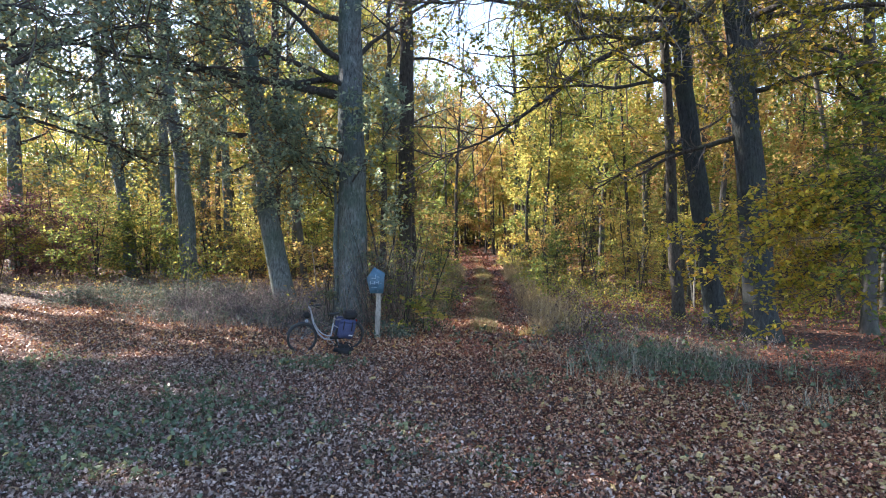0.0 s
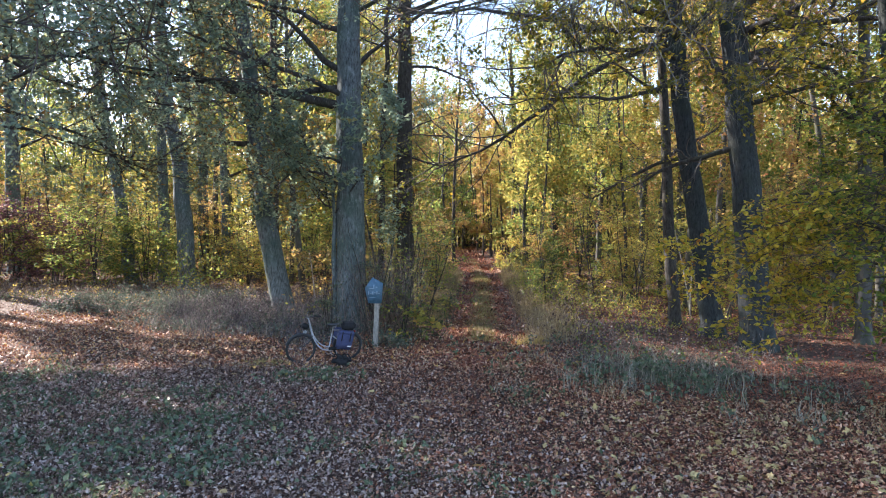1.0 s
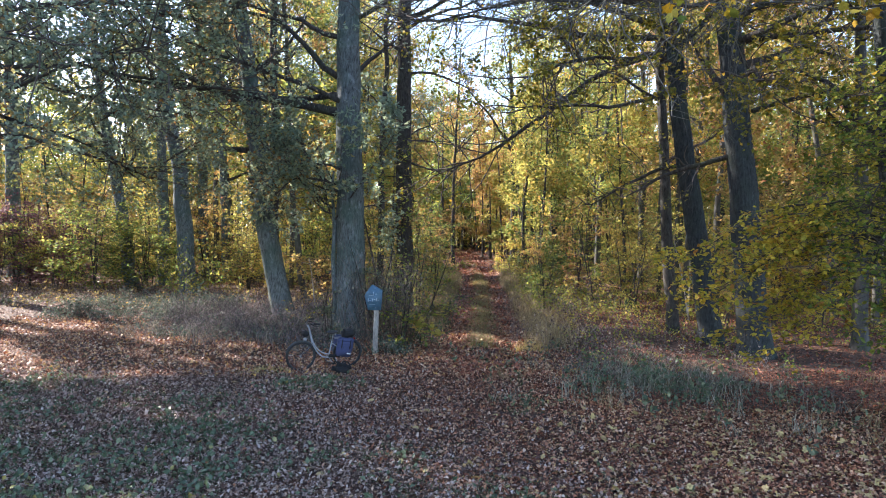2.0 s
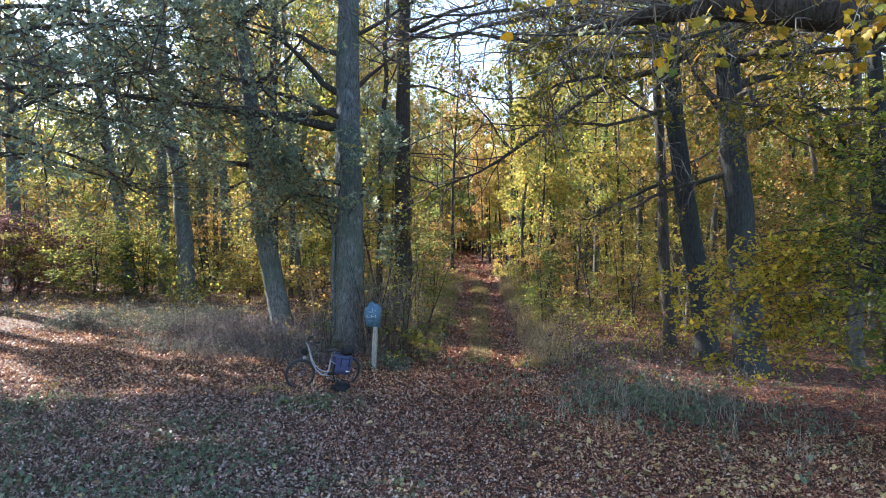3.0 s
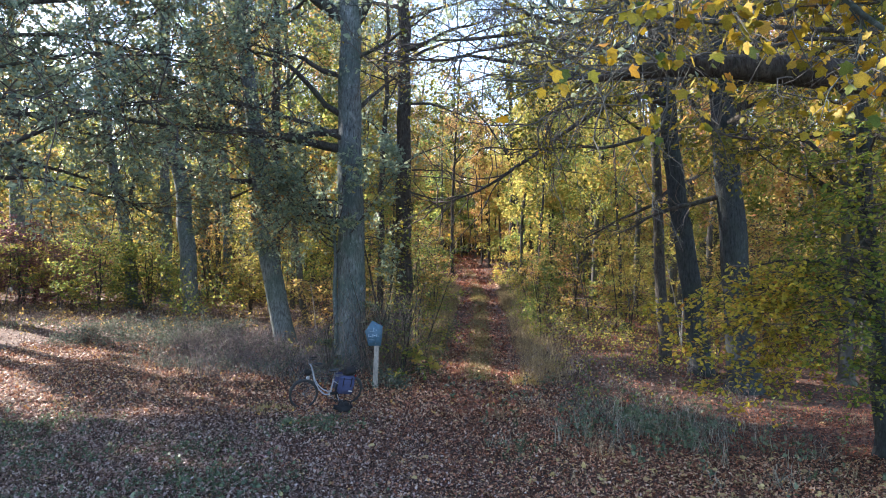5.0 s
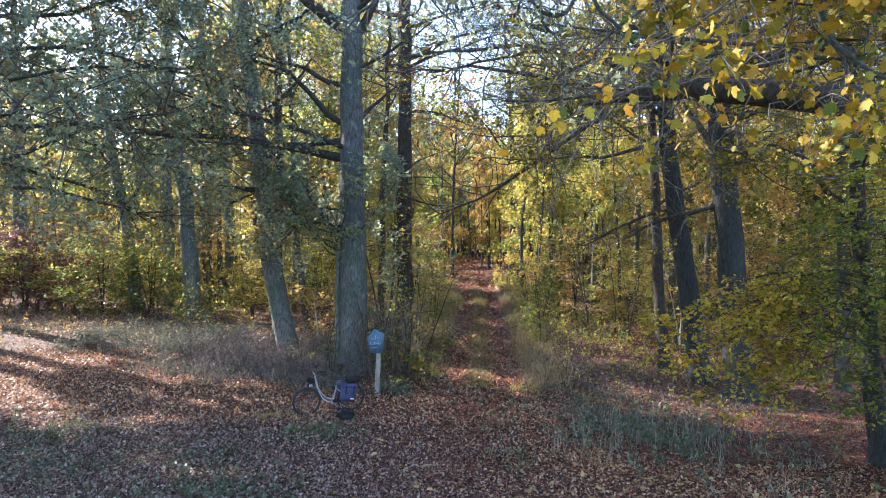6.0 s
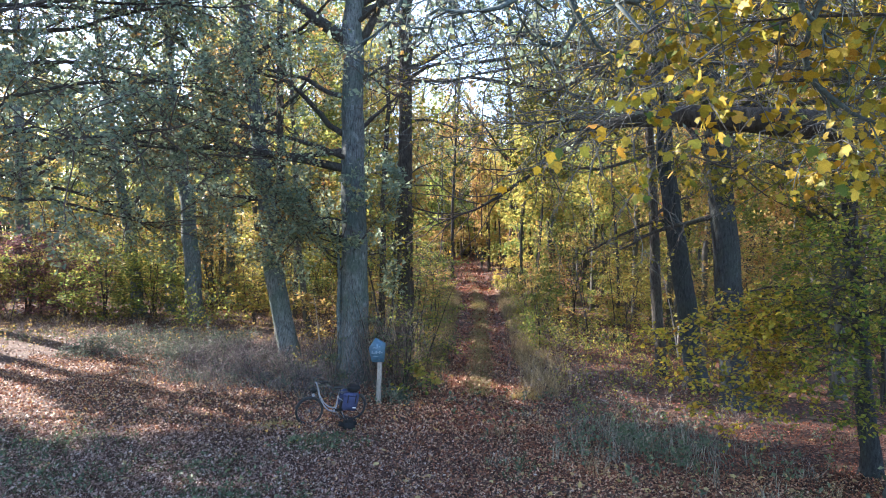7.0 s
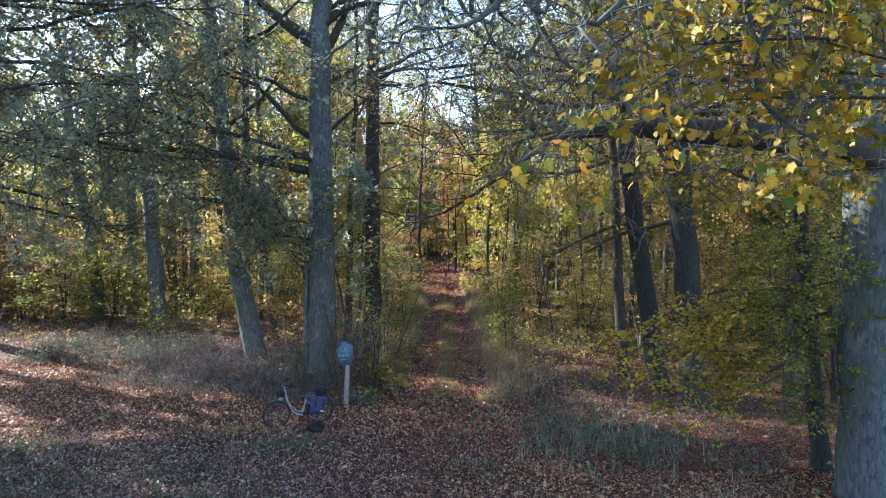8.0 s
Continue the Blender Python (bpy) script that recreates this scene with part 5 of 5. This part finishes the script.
    weeds("seedlings", "maple seedlings with yellow-green leaves near the sign", rng, x, y, 0.7, 0.14, STALK, LEAF_GREEN, 8, "weeds", 0.4)
    # a small elder and a seedling tree beside the sign
    spray_bush("elder_shrub", "small elder shrub with dark green leaves by the sign", (-1.05, 18.3), 4, 81, LEAF_GREEN, 2.5, 0.6, 52, 0.095, "oval", 6, 0.4, "", category="shrub", twig=0.45)
    spray_bush("elder_shrub", "straggling elder shrub with few green leaves beside the oak", (-1.9, 18.9), 5, 87, HERB, 3.4, 0.7, 48, 0.085, "oval", 6, 0.6, "", category="shrub", twig=0.4)
    spray_bush("young_beech", "slim young beech with green leaves between two trunks", (-2.0, 22.8), 2, 180, LEAF_GREEN, 8.0, 1.2, 300, 0.11, "kite", 8, 1.6)
    spray_bush("young_beech", "young beech with green leaves crowding the ride", (-0.5, 27.0), 3, 181, LEAF_GREEN, 5.0, 1.2, 220, 0.11, "kite", 8, 0.4)
    spray_bush("ivy_shoots", "upright ivy shoots with green leaves against the oak", (-3.17, 18.85), 4, 89, HERB, 1.9, 0.18, 46, 0.08, "oval", 6, 0.3, "", category="ivy", twig=0.25)
    spray_bush("elder_shrub", "green shrub with yellowing leaves beside the ride", (-0.6, 22.5), 4, 88, LEAF_GREEN, 3.6, 1.0, 130, 0.1, "kite", 8, 0.4, "", category="shrub", twig=0.6)
    spray_bush("maple_seedling", "knee-high maple seedling with yellow leaves", (-0.62, 18.1), 2, 82, LEAF_YELLOW, 1.2, 0.35, 22, 0.13, "maple", 5, 0.5, "", category="seedling", twig=0.35)
    # green patches in the clearing
    for cx, cy, rx, ry, n in ((-3.9, 10.2, 1.3, 1.1, 300), (-5.0, 12.2, 1.6, 0.8, 130), (-3.0, 8.2, 0.7, 0.5, 60), (-2.7, 13.6, 0.8, 0.5, 170), (-7.4, 11.2, 1.3, 0.8, 150), (-9.4, 12.4, 1.8, 2.4, 420), (-17.0, 27.0, 4.0, 1.6, 300), (-8.6, 13.6, 1.6, 0.7, 130), (-4.9, 7.3, 1.2, 0.6, 150), (-6.0, 9.2, 0.8, 0.6, 80), (1.6, 12.0, 0.6, 0.6, 40), (0.6, 7.6, 1.6, 0.5, 60), (-1.0, 9.0, 1.2, 0.6, 50)):
        x, y = rng.normal(cx, rx * 0.6, n), rng.normal(cy, ry * 0.6, n)
        grass("grass_patch", "short green grass growing through the leaves", GRASS_GREEN, rng, np.repeat(x, 12) + rng.normal(size=n * 12) * 0.05, np.repeat(y, 12) + rng.normal(size=n * 12) * 0.05, 0.1, 0.008, 0.6)
        weeds("seedlings", "small green seedlings among the leaves", rng, x[:n // 2], y[:n // 2], 0.12, 0.075, HERB, HERB, 6, "weeds", 0.5)
    x, y = rng.normal(-4.0, 1.3, 260), rng.normal(8.3, 0.9, 260)
    weeds("clover", "broad-leaved green herbs growing through the fallen leaves", rng, x, y, 0.1, 0.085, HERB, HERB, 7, "weeds", 0.7)
    # pale blades stand in for lit grass at the clearing's left side
    x, y = rng.normal(-7.6, 1.0, 240), rng.normal(9.9, 0.9, 240)
    grass("grass_patch", "pale grass lightened as if sunlit, lying among the leaves", GRASS_DRY, rng, np.repeat(x, 12) + rng.normal(size=2880) * 0.06, np.repeat(y, 12) + rng.normal(size=2880) * 0.06, 0.1, 0.009, 0.9)
    # a tuft of grass by the bicycle, its yellow paints a patch of sun
    x, y = rng.normal(-4.0, 0.28, 60), rng.normal(14.95, 0.16, 60)
    grass("grass_patch", "short grass beside the bicycle, sunlight in its yellow", GRASS_STRAW, rng, np.repeat(x, 14) + rng.normal(size=840) * 0.06, np.repeat(y, 14) + rng.normal(size=840) * 0.06, 0.12, 0.009, 0.6)
    x, y = rng.normal(2.5, 0.16, 26), rng.normal(17.7, 0.12, 26)
    grass("straw_tuft", "clump of bleached straw grass where the ride begins", GRASS_STRAW, rng, np.repeat(x, 16) + rng.normal(size=416) * 0.06, np.repeat(y, 16) + rng.normal(size=416) * 0.06, 0.34, 0.011, 0.45)
    # low cover under the trees across the ride
    x, y = rng.uniform(3.5, 22, 1400), rng.uniform(18, 34, 1400)
    weeds("undergrowth", "low yellowing seedlings under the trees", rng, x, y, 0.4, 0.09, STALK, LEAF_YELLOW, 6, "undergrowth", 0.4)
    x, y = rng.uniform(-30, 0, 1400), rng.uniform(24, 40, 1400)
    x = x[np.abs(x - path_x(y)) > 1.6]
    weeds("undergrowth", "low ochre seedlings under the trees", rng, x, y[:len(x)], 0.5, 0.09, STALK, LEAF_OCHRE, 6, "undergrowth", 0.4)


litter()
undergrowth()


# ---- sign and bicycle ----
SIGN_BLUE = plain("weathered_blue_enamel", (0.06, 0.135, 0.2), 0.5, 0, 0.35, 9, 0.002)
SIGN_MARK = plain("faded_white_paint", (0.27, 0.37, 0.44), 0.6, 0, 0.25, 20)
POST_WOOD = bark("weathered_post", (0.2, 0.185, 0.165), (0.41, 0.39, 0.355), (0.22, 0.25, 0.19), 0.66, 30)
SILVER = plain("silver_paint", (0.4, 0.43, 0.48), 0.35, 0.3, 0.1)
STEEL = plain("chrome_steel", (0.3, 0.3, 0.32), 0.35, 0.95, 0.1)
DARK_METAL = plain("dark_paint", (0.06, 0.065, 0.075), 0.4, 0.3, 0.15)
RUBBER = plain("black_rubber", (0.02, 0.02, 0.02), 0.75, 0, 0.2)
BLACK = plain("black_cloth", (0.011, 0.0115, 0.013), 0.9, 0, 0.35, 30, 0.004)
SADDLE = plain("worn_saddle_leather", (0.022, 0.023, 0.026), 0.38, 0, 0.3, 30, 0.002)
BLUE_BAG = plain("blue_canvas", (0.042, 0.053, 0.125), 0.8, 0, 0.25, 30, 0.004)
LENS = plain("lamp_lens", (0.7, 0.7, 0.72), 0.15, 0, 0.05)


def part(name, bm, mat, parent, label=""):
    """A bmesh as ONE mesh object under a thing or a part."""
    me = bpy.data.meshes.new(name)
    bm.to_mesh(me)
    bm.free()
    me.materials.append(mat)
    for f in me.polygons:
        f.use_smooth = True
    ob = new(name, me)
    ob.parent = parent
    return tagged(ob, label)


def rounded_block(sx, sy, sz, at=(0, 0, 0), r=0.02, sag=0.0, seed=0, cuts=2):
    """A soft box: bevelled, a little dented."""
    bm = bmesh.new()
    bmesh.ops.create_cube(bm, size=1, matrix=Matrix.Diagonal((sx, sy, sz, 1)))
    bmesh.ops.bevel(bm, geom=bm.edges[:], offset=r, segments=2, affect="EDGES")
    if sag:
        bmesh.ops.subdivide_edges(bm, edges=[e for e in bm.edges if e.calc_length() > 0.08], cuts=cuts, use_grid_fill=True)
        for v in bm.verts:
            v.co += noise.noise_vector(v.co * 6 + Vector((seed, 0, 0))) * sag
    bmesh.ops.translate(bm, vec=at, verts=bm.verts)
    return bm


def pipe(name, points, r, mat, parent, label="", sides=8):
    p = trunk_line(points) if len(points) > 2 else np.asarray(points, float)
    rr = np.full(len(p), r) if np.isscalar(r) else np.linspace(r[0], r[1], len(p))
    return tagged(hang(name, mesh_of(name, *tube(p, rr, sides), mat, True), parent), label)


def ring(name, rad, r, mat, parent, at, label="", arc=(0, 360), sides=8, n=40):
    a = np.radians(np.linspace(arc[0], arc[1], n))
    p = np.stack([at[0] + rad * np.cos(a), np.full(n, at[1]), at[2] + rad * np.sin(a)], -1)
    full = arc[1] - arc[0] >= 360
    d = np.stack([np.cos(a), np.zeros(n), np.sin(a)], -1)
    ang = np.linspace(0, 2 * np.pi, sides, endpoint=False)
    v = p[:, None] + r * (np.cos(ang)[None, :, None] * d[:, None] + np.sin(ang)[None, :, None] * np.array([0, 1.0, 0]))
    i, j = np.meshgrid(np.arange(n - 1), np.arange(sides), indexing="ij")
    k = (j + 1) % sides
    f = np.stack([i * sides + j, i * sides + k, (i + 1) * sides + k, (i + 1) * sides + j], -1).reshape(-1, 4)
    return tagged(hang(name, mesh_of(name, v.reshape(-1, 3), f, mat, True), parent), label)


def sign():
    base = (-1.72, 17.05)
    ob = root("post_sign", "blue five-sided sign board on a weathered wooden post", "sign", (*base, float(height(*base))))
    ob.matrix_world = pose(*base, float(height(*base)), 0, 2.5, 4)
    bm = rounded_block(0.135, 0.11, 1.5, (0, 0, 0.6), 0.018, 0.006, 3, 6)
    part("post", bm, POST_WOOD, ob)
    outline = [(-0.225, 1.18), (0.115, 1.19), (0.135, 1.72), (-0.15, 1.86), (-0.335, 1.57)]
    bm = bmesh.new()
    front = [bm.verts.new((x, -0.075, z)) for x, z in outline]
    back = [bm.verts.new((x, -0.057, z)) for x, z in outline]
    bm.faces.new(front)
    bm.faces.new(back[::-1])
    for i in range(5):
        j = (i + 1) % 5
        bm.faces.new((front[j], front[i], back[i], back[j]))
    bmesh.ops.recalc_face_normals(bm, faces=bm.faces[:])
    bmesh.ops.bevel(bm, geom=bm.edges[:], offset=0.006, segments=2, affect="EDGES")
    board = part("board", bm, SIGN_BLUE, ob, "weathered blue enamel board")
    for x, z, w, h in ((-0.13, 1.45, 0.03, 0.085), (-0.075, 1.43, 0.055, 0.022), (-0.02, 1.45, 0.028, 0.08), (0.035, 1.46, 0.05, 0.02), (0.085, 1.46, 0.028, 0.08), (0.135, 1.45, 0.04, 0.022), (-0.05, 1.575, 0.13, 0.018), (0.0, 1.63, 0.022, 0.08), (0.07, 1.61, 0.05, 0.018), (-0.03, 1.34, 0.16, 0.014)):
        part("lettering_bar", rounded_block(w, 0.004, h, (x - 0.1, -0.0765, z), 0.0015), SIGN_MARK, board)
    for x, z in ((-0.03, 1.25), (-0.06, 1.77)):
        bm = bmesh.new()
        bmesh.ops.create_uvsphere(bm, u_segments=8, v_segments=6, radius=0.012, matrix=Matrix.Translation((x, -0.076, z)))
        part("bolt", bm, STEEL, board)
    return ob


def wheel(parent, x, name):
    w = root(name, "", "")
    w.parent = parent
    z = 0.345
    ring("tyre", 0.328, 0.028, RUBBER, w, (x, 0, z), "black rubber tyre")
    ring("rim", 0.303, 0.009, DARK_METAL, w, (x, 0, z), "dull metal rim", sides=6)
    a = np.radians(np.arange(0, 360, 15.0))
    inner = np.stack([x + 0.02 * np.cos(a + 0.6), np.where(np.arange(24) % 2, 0.025, -0.025), z + 0.02 * np.sin(a + 0.6)], -1)
    outer = np.stack([x + 0.298 * np.cos(a), np.zeros(24), z + 0.298 * np.sin(a)], -1)
    for i in range(24):
        hang("spoke", mesh_of("spoke", *rods(inner[i:i + 1], outer[i:i + 1], 0.002, 0.002), STEEL), w)
    pipe("hub", [(x, -0.05, z), (x, 0.05, z)], 0.022, STEEL, w)
    return w


def bicycle():
    at = (-2.25, 15.6)
    ob = root("bicycle", "silver step-through bicycle with blue pannier, parked on its stand", "bicycle")
    ob.matrix_world = pose(*at, float(height(*at)) + 0.005, 5, 0, 25) @ Matrix.Scale(1.0, 4)
    fx, rx, bb = -1.12, 0.0, (-0.46, 0.265)
    for nm, x in (("front_wheel", fx), ("rear_wheel", rx)):
        wheel(ob, x, nm)
    pipe("main_tube", [(-0.875, 0, 0.72), (-0.835, 0, 0.59), (-0.74, 0, 0.42), (-0.61, 0, 0.295), (bb[0], 0, bb[1])], 0.017, SILVER, ob)
    pipe("upper_tube", [(-0.895, 0, 0.83), (-0.85, 0, 0.69), (-0.755, 0, 0.52), (-0.63, 0, 0.4), (-0.52, 0, 0.36), (-0.445, 0, 0.36)], 0.013, SILVER, ob)
    pipe("head_tube", [(-0.855, 0, 0.66), (-0.91, 0, 0.88)], 0.023, SILVER, ob)
    pipe("seat_tube", [(bb[0], 0, bb[1]), (-0.385, 0, 0.66)], 0.018, SILVER, ob)
    pipe("seat_post", [(-0.387, 0, 0.65), (-0.352, 0, 0.85)], 0.013, STEEL, ob)
    for s in (-0.055, 0.055):
        pipe("chain_stay", [(bb[0], s * 0.5, bb[1]), (rx, s, 0.345)], 0.011, SILVER, ob)
        pipe("seat_stay", [(-0.40, s * 0.5, 0.62), (rx, s, 0.345)], 0.009, SILVER, ob)
        pipe("fork_blade", [(-0.85, s, 0.66), (-0.95, s, 0.50), (fx + 0.03, s, 0.40), (fx, s, 0.345)], 0.009, DARK_METAL, ob)
        pipe("rack_strut", [(-0.06, s * 1.3, 0.74), (rx, s * 1.1, 0.36)], 0.006, STEEL, ob)
    pipe("stem", [(-0.905, 0, 0.87), (-0.945, 0, 1.02), (-0.985, 0, 1.09)], 0.018, SILVER, ob)
    bar = pipe("handlebar", [(-0.80, -0.29, 1.15), (-0.90, -0.25, 1.155), (-0.975, -0.12, 1.11), (-0.985, 0, 1.09), (-0.975, 0.12, 1.11), (-0.90, 0.25, 1.155), (-0.80, 0.29, 1.15)], 0.014, DARK_METAL, ob)
    for s in (-1, 1):
        pipe("grip", [(-0.89, s * 0.254, 1.155), (-0.75, s * 0.305, 1.145)], 0.023, RUBBER, bar, "black rubber grip")
        pipe("brake_lever", [(-0.95, s * 0.2, 1.14), (-0.88, s * 0.28, 1.10), (-0.80, s * 0.31, 1.09)], 0.008, BLACK, bar)
    bm = rounded_block(0.15, 0.2, 0.11, (-1.03, 0, 0.88), 0.03, 0.012, 5)
    part("bar_bag", bm, BLACK, ob, "small black bag below the handlebar")
    pipe("cable", [(-0.93, -0.15, 1.06), (-1.04, -0.08, 0.98), (-1.0, -0.03, 0.82), (-0.9, -0.03, 0.72)], 0.003, RUBBER, ob)
    # saddle
    bm = bmesh.new()
    bmesh.ops.create_uvsphere(bm, u_segments=16, v_segments=8, radius=1)
    for v in bm.verts:
        x, y, z = v.co
        wide = 0.035 + 0.065 * max(0, (x + 0.4) / 1.4)
        v.co = (-0.385 + x * 0.145, y * wide, 0.87 + z * 0.038 + 0.022 * x * x)
    part("saddle", bm, SADDLE, ob, "black sprung saddle")
    for s in (-0.03, 0.03):
        pipe("saddle_spring", [(-0.31, s, 0.80), (-0.29, s, 0.86)], 0.013, STEEL, ob)
    # mudguards, rack, chain case, crank
    ring("front_mudguard", 0.362, 0.014, DARK_METAL, ob, (fx, 0, 0.345), "dark mudguard", (15, 165), 6)
    ring("rear_mudguard", 0.362, 0.014, DARK_METAL, ob, (rx, 0, 0.345), "dark mudguard", (0, 170), 6)
    for s in (-0.07, 0.0, 0.07):
        pipe("rack_rail", [(-0.34, s, 0.735), (0.14, s, 0.735)], 0.006, STEEL, ob)
    part("chain_case", rounded_block(0.46, 0.025, 0.075, (-0.25, -0.06, 0.315), 0.012), BLACK, ob, "black chain case")
    ring("chainring", 0.085, 0.006, STEEL, ob, (bb[0], -0.05, bb[1]), sides=5, n=24)
    for s, d in ((-1, 1), (1, -1)):
        crank = pipe("crank", [(bb[0], s * 0.06, bb[1]), (bb[0] + 0.10 * d, s * 0.08, bb[1] - 0.12 * d)], 0.009, STEEL, ob)
        part("pedal", rounded_block(0.09, 0.08, 0.022, (bb[0] + 0.10 * d, s * 0.12, bb[1] - 0.12 * d), 0.006), RUBBER, crank, "black pedal")
    pipe("kickstand", [(-0.30, -0.05, 0.27), (-0.24, -0.17, 0.0)], 0.009, STEEL, ob)
    # lamps
    lamp = part("headlamp", rounded_block(0.07, 0.075, 0.075, (-1.02, 0, 0.74), 0.02), SILVER, ob, "silver headlamp")
    part("lens", rounded_block(0.01, 0.06, 0.06, (-1.058, 0, 0.74), 0.004), LENS, lamp)
    part("tail_lamp", rounded_block(0.03, 0.08, 0.045, (0.17, 0, 0.69), 0.01), plain("red_lens", (0.4, 0.02, 0.02), 0.25), ob, "red tail lamp")
    # front basket bag and panniers
    for s in (-1, 1):
        bag = part("pannier", rounded_block(0.38, 0.15, 0.42, (-0.12, s * 0.16, 0.51), 0.04, 0.022, 7 + s), BLUE_BAG, ob, "blue canvas pannier")
        part("flap", rounded_block(0.385, 0.15, 0.10, (-0.12, s * 0.162, 0.70), 0.03, 0.008, 9), BLUE_BAG, bag)
        for k in (-0.1, 0.1):
            part("strap", rounded_block(0.025, 0.008, 0.22, (-0.12 + k, s * 0.25, 0.62), 0.003), BLACK, bag, "black strap")
        part("reflector", rounded_block(0.10, 0.006, 0.03, (-0.02, s * 0.246, 0.40), 0.002), LENS, bag, "pale reflector strip")
        bag.matrix_local = Matrix.Translation((-0.12, 0, 0.51)) @ Matrix.Rotation(radians(9), 4, "Y") @ Matrix.Translation((0.12, 0, -0.51))
    part("rack_bag", rounded_block(0.33, 0.26, 0.19, (0.015, 0, 0.82), 0.05, 0.035, 12, 3), BLACK, ob, "black bag strapped on the rack")
    return ob


def rucksack():
    at = (-2.22, 14.62)
    ob = root("rucksack", "black rucksack lying on the leaves beside the bicycle", "rucksack", (*at, float(height(*at))), 8)
    part("body", rounded_block(0.43, 0.34, 0.26, (0, 0, 0.125), 0.09, 0.06, 2, 3), BLACK, ob)
    part("front_pocket", rounded_block(0.28, 0.08, 0.17, (0.02, -0.17, 0.10), 0.035, 0.015, 4), BLACK, ob)
    for s in (-0.09, 0.09):
        pipe("strap", [(s - 0.1, 0.02, 0.22), (s - 0.06, -0.05, 0.29), (s + 0.06, -0.08, 0.27), (s + 0.12, -0.15, 0.14)], 0.014, BLACK, ob)
    return ob


def stump(x, y, r, tall, seed):
    """A mossy tree stump with a ragged top."""
    rng = np.random.default_rng(seed)
    ob = root("tree_stump", "dark mossy tree stump on the forest floor", "stump", (x, y, float(height(x, y)) - 0.05), 0, "stumps")
    line = np.array([(0, 0, 0), (0, 0, 0.15 * tall), (0, 0, 0.6 * tall), (0.01, 0, tall), (0.01, 0, tall + 0.01)])
    hang("bole", mesh_of("bole", *tube(line, (r * 1.5, r * 1.15, r, r * 0.92, r * 0.1), 14, 0.09, rng), MOSSY, True), ob)
    for k in range(4):
        a = k * 1.7 + rng.random()
        root_line = [(r * 0.8 * math.cos(a), r * 0.8 * math.sin(a), 0.14), (r * 1.5 * math.cos(a), r * 1.5 * math.sin(a), 0.07), (r * 2.2 * math.cos(a), r * 2.2 * math.sin(a), 0.02)]
        pipe("root", root_line, (r * 0.3, r * 0.1), MOSSY, ob)
    return ob


def ribbon():
    """A crumpled strip of pink plastic on the leaves."""
    ob = root("plastic_ribbon", "crumpled pink plastic ribbon lying on the leaves", "ribbon", (-3.3, 11.45, float(height(-3.3, 11.45)) + 0.03))
    for k, pts in enumerate(([(-0.16, 0, 0.02), (-0.06, 0.05, 0.05), (0.04, 0.0, 0.03), (0.14, 0.06, 0.05), (0.24, 0.02, 0.02)], [(-0.08, -0.06, 0.01), (0.03, -0.03, 0.06), (0.12, -0.07, 0.02)])):
        p = trunk_line(pts)
        v = np.concatenate([p + (0, -0.012, 0.004), p + (0, 0.012, 0.0)])
        n = len(p)
        f = [(i, i + 1, n + i + 1, n + i) for i in range(n - 1)]
        bm_mesh = mesh_of("strip", v, f, PINK, True)
        hang("strip", bm_mesh, ob)
    return ob


def dead_stick(x, y, tall, lean, seed):
    """A thin pale dead stem, leaning."""
    rng = np.random.default_rng(seed)
    ob = root("dead_sapling", "thin pale dead sapling leaning under the trees", "sapling", (x, y, float(height(x, y)) - 0.05), 0, "dead saplings")
    line = grow(rng, (0, 0, 0), (lean, 0, 1), tall, 9, 0.05)
    hang("stem", mesh_of("stem", *tube(line, taper(line, 0.03, 0.012), 7, 0.05, rng), PALE_WOOD, True), ob)
    for k in (4, 6, 7):
        b = grow(rng, line[k], (rng.normal(), rng.normal(), 0.8), tall * 0.15, 5, 0.2)
        hang("branch", mesh_of("branch", *tube(b, taper(b, 0.01, 0.004), 5), PALE_WOOD, True), ob)
    return ob


MOSSY = bark("mossy_wood", (0.02, 0.026, 0.016), (0.07, 0.085, 0.05), (0.05, 0.085, 0.03), 0.45, 14)
PALE_WOOD = bark("pale_dead_wood", (0.2, 0.18, 0.15), (0.48, 0.45, 0.4), (0.3, 0.3, 0.22), 0.7, 20)
PINK = plain("pink_plastic", (0.62, 0.2, 0.2), 0.4, 0, 0.15)
stump(7.9, 27.0, 0.22, 0.42, 1)
stump(13.2, 43.0, 0.32, 0.6, 2)
ribbon()
for k, (x, y, tall, lean) in enumerate(((9.2, 24.0, 3.2, -0.12), (8.9, 23.2, 3.8, 0.05), (9.9, 26.0, 4.4, -0.02), (-4.6, 24.2, 2.2, -0.1), (16.5, 24.5, 5.0, 0.02))):
    dead_stick(x, y, tall, lean, 40 + k)
sign()
bicycle()
rucksack()
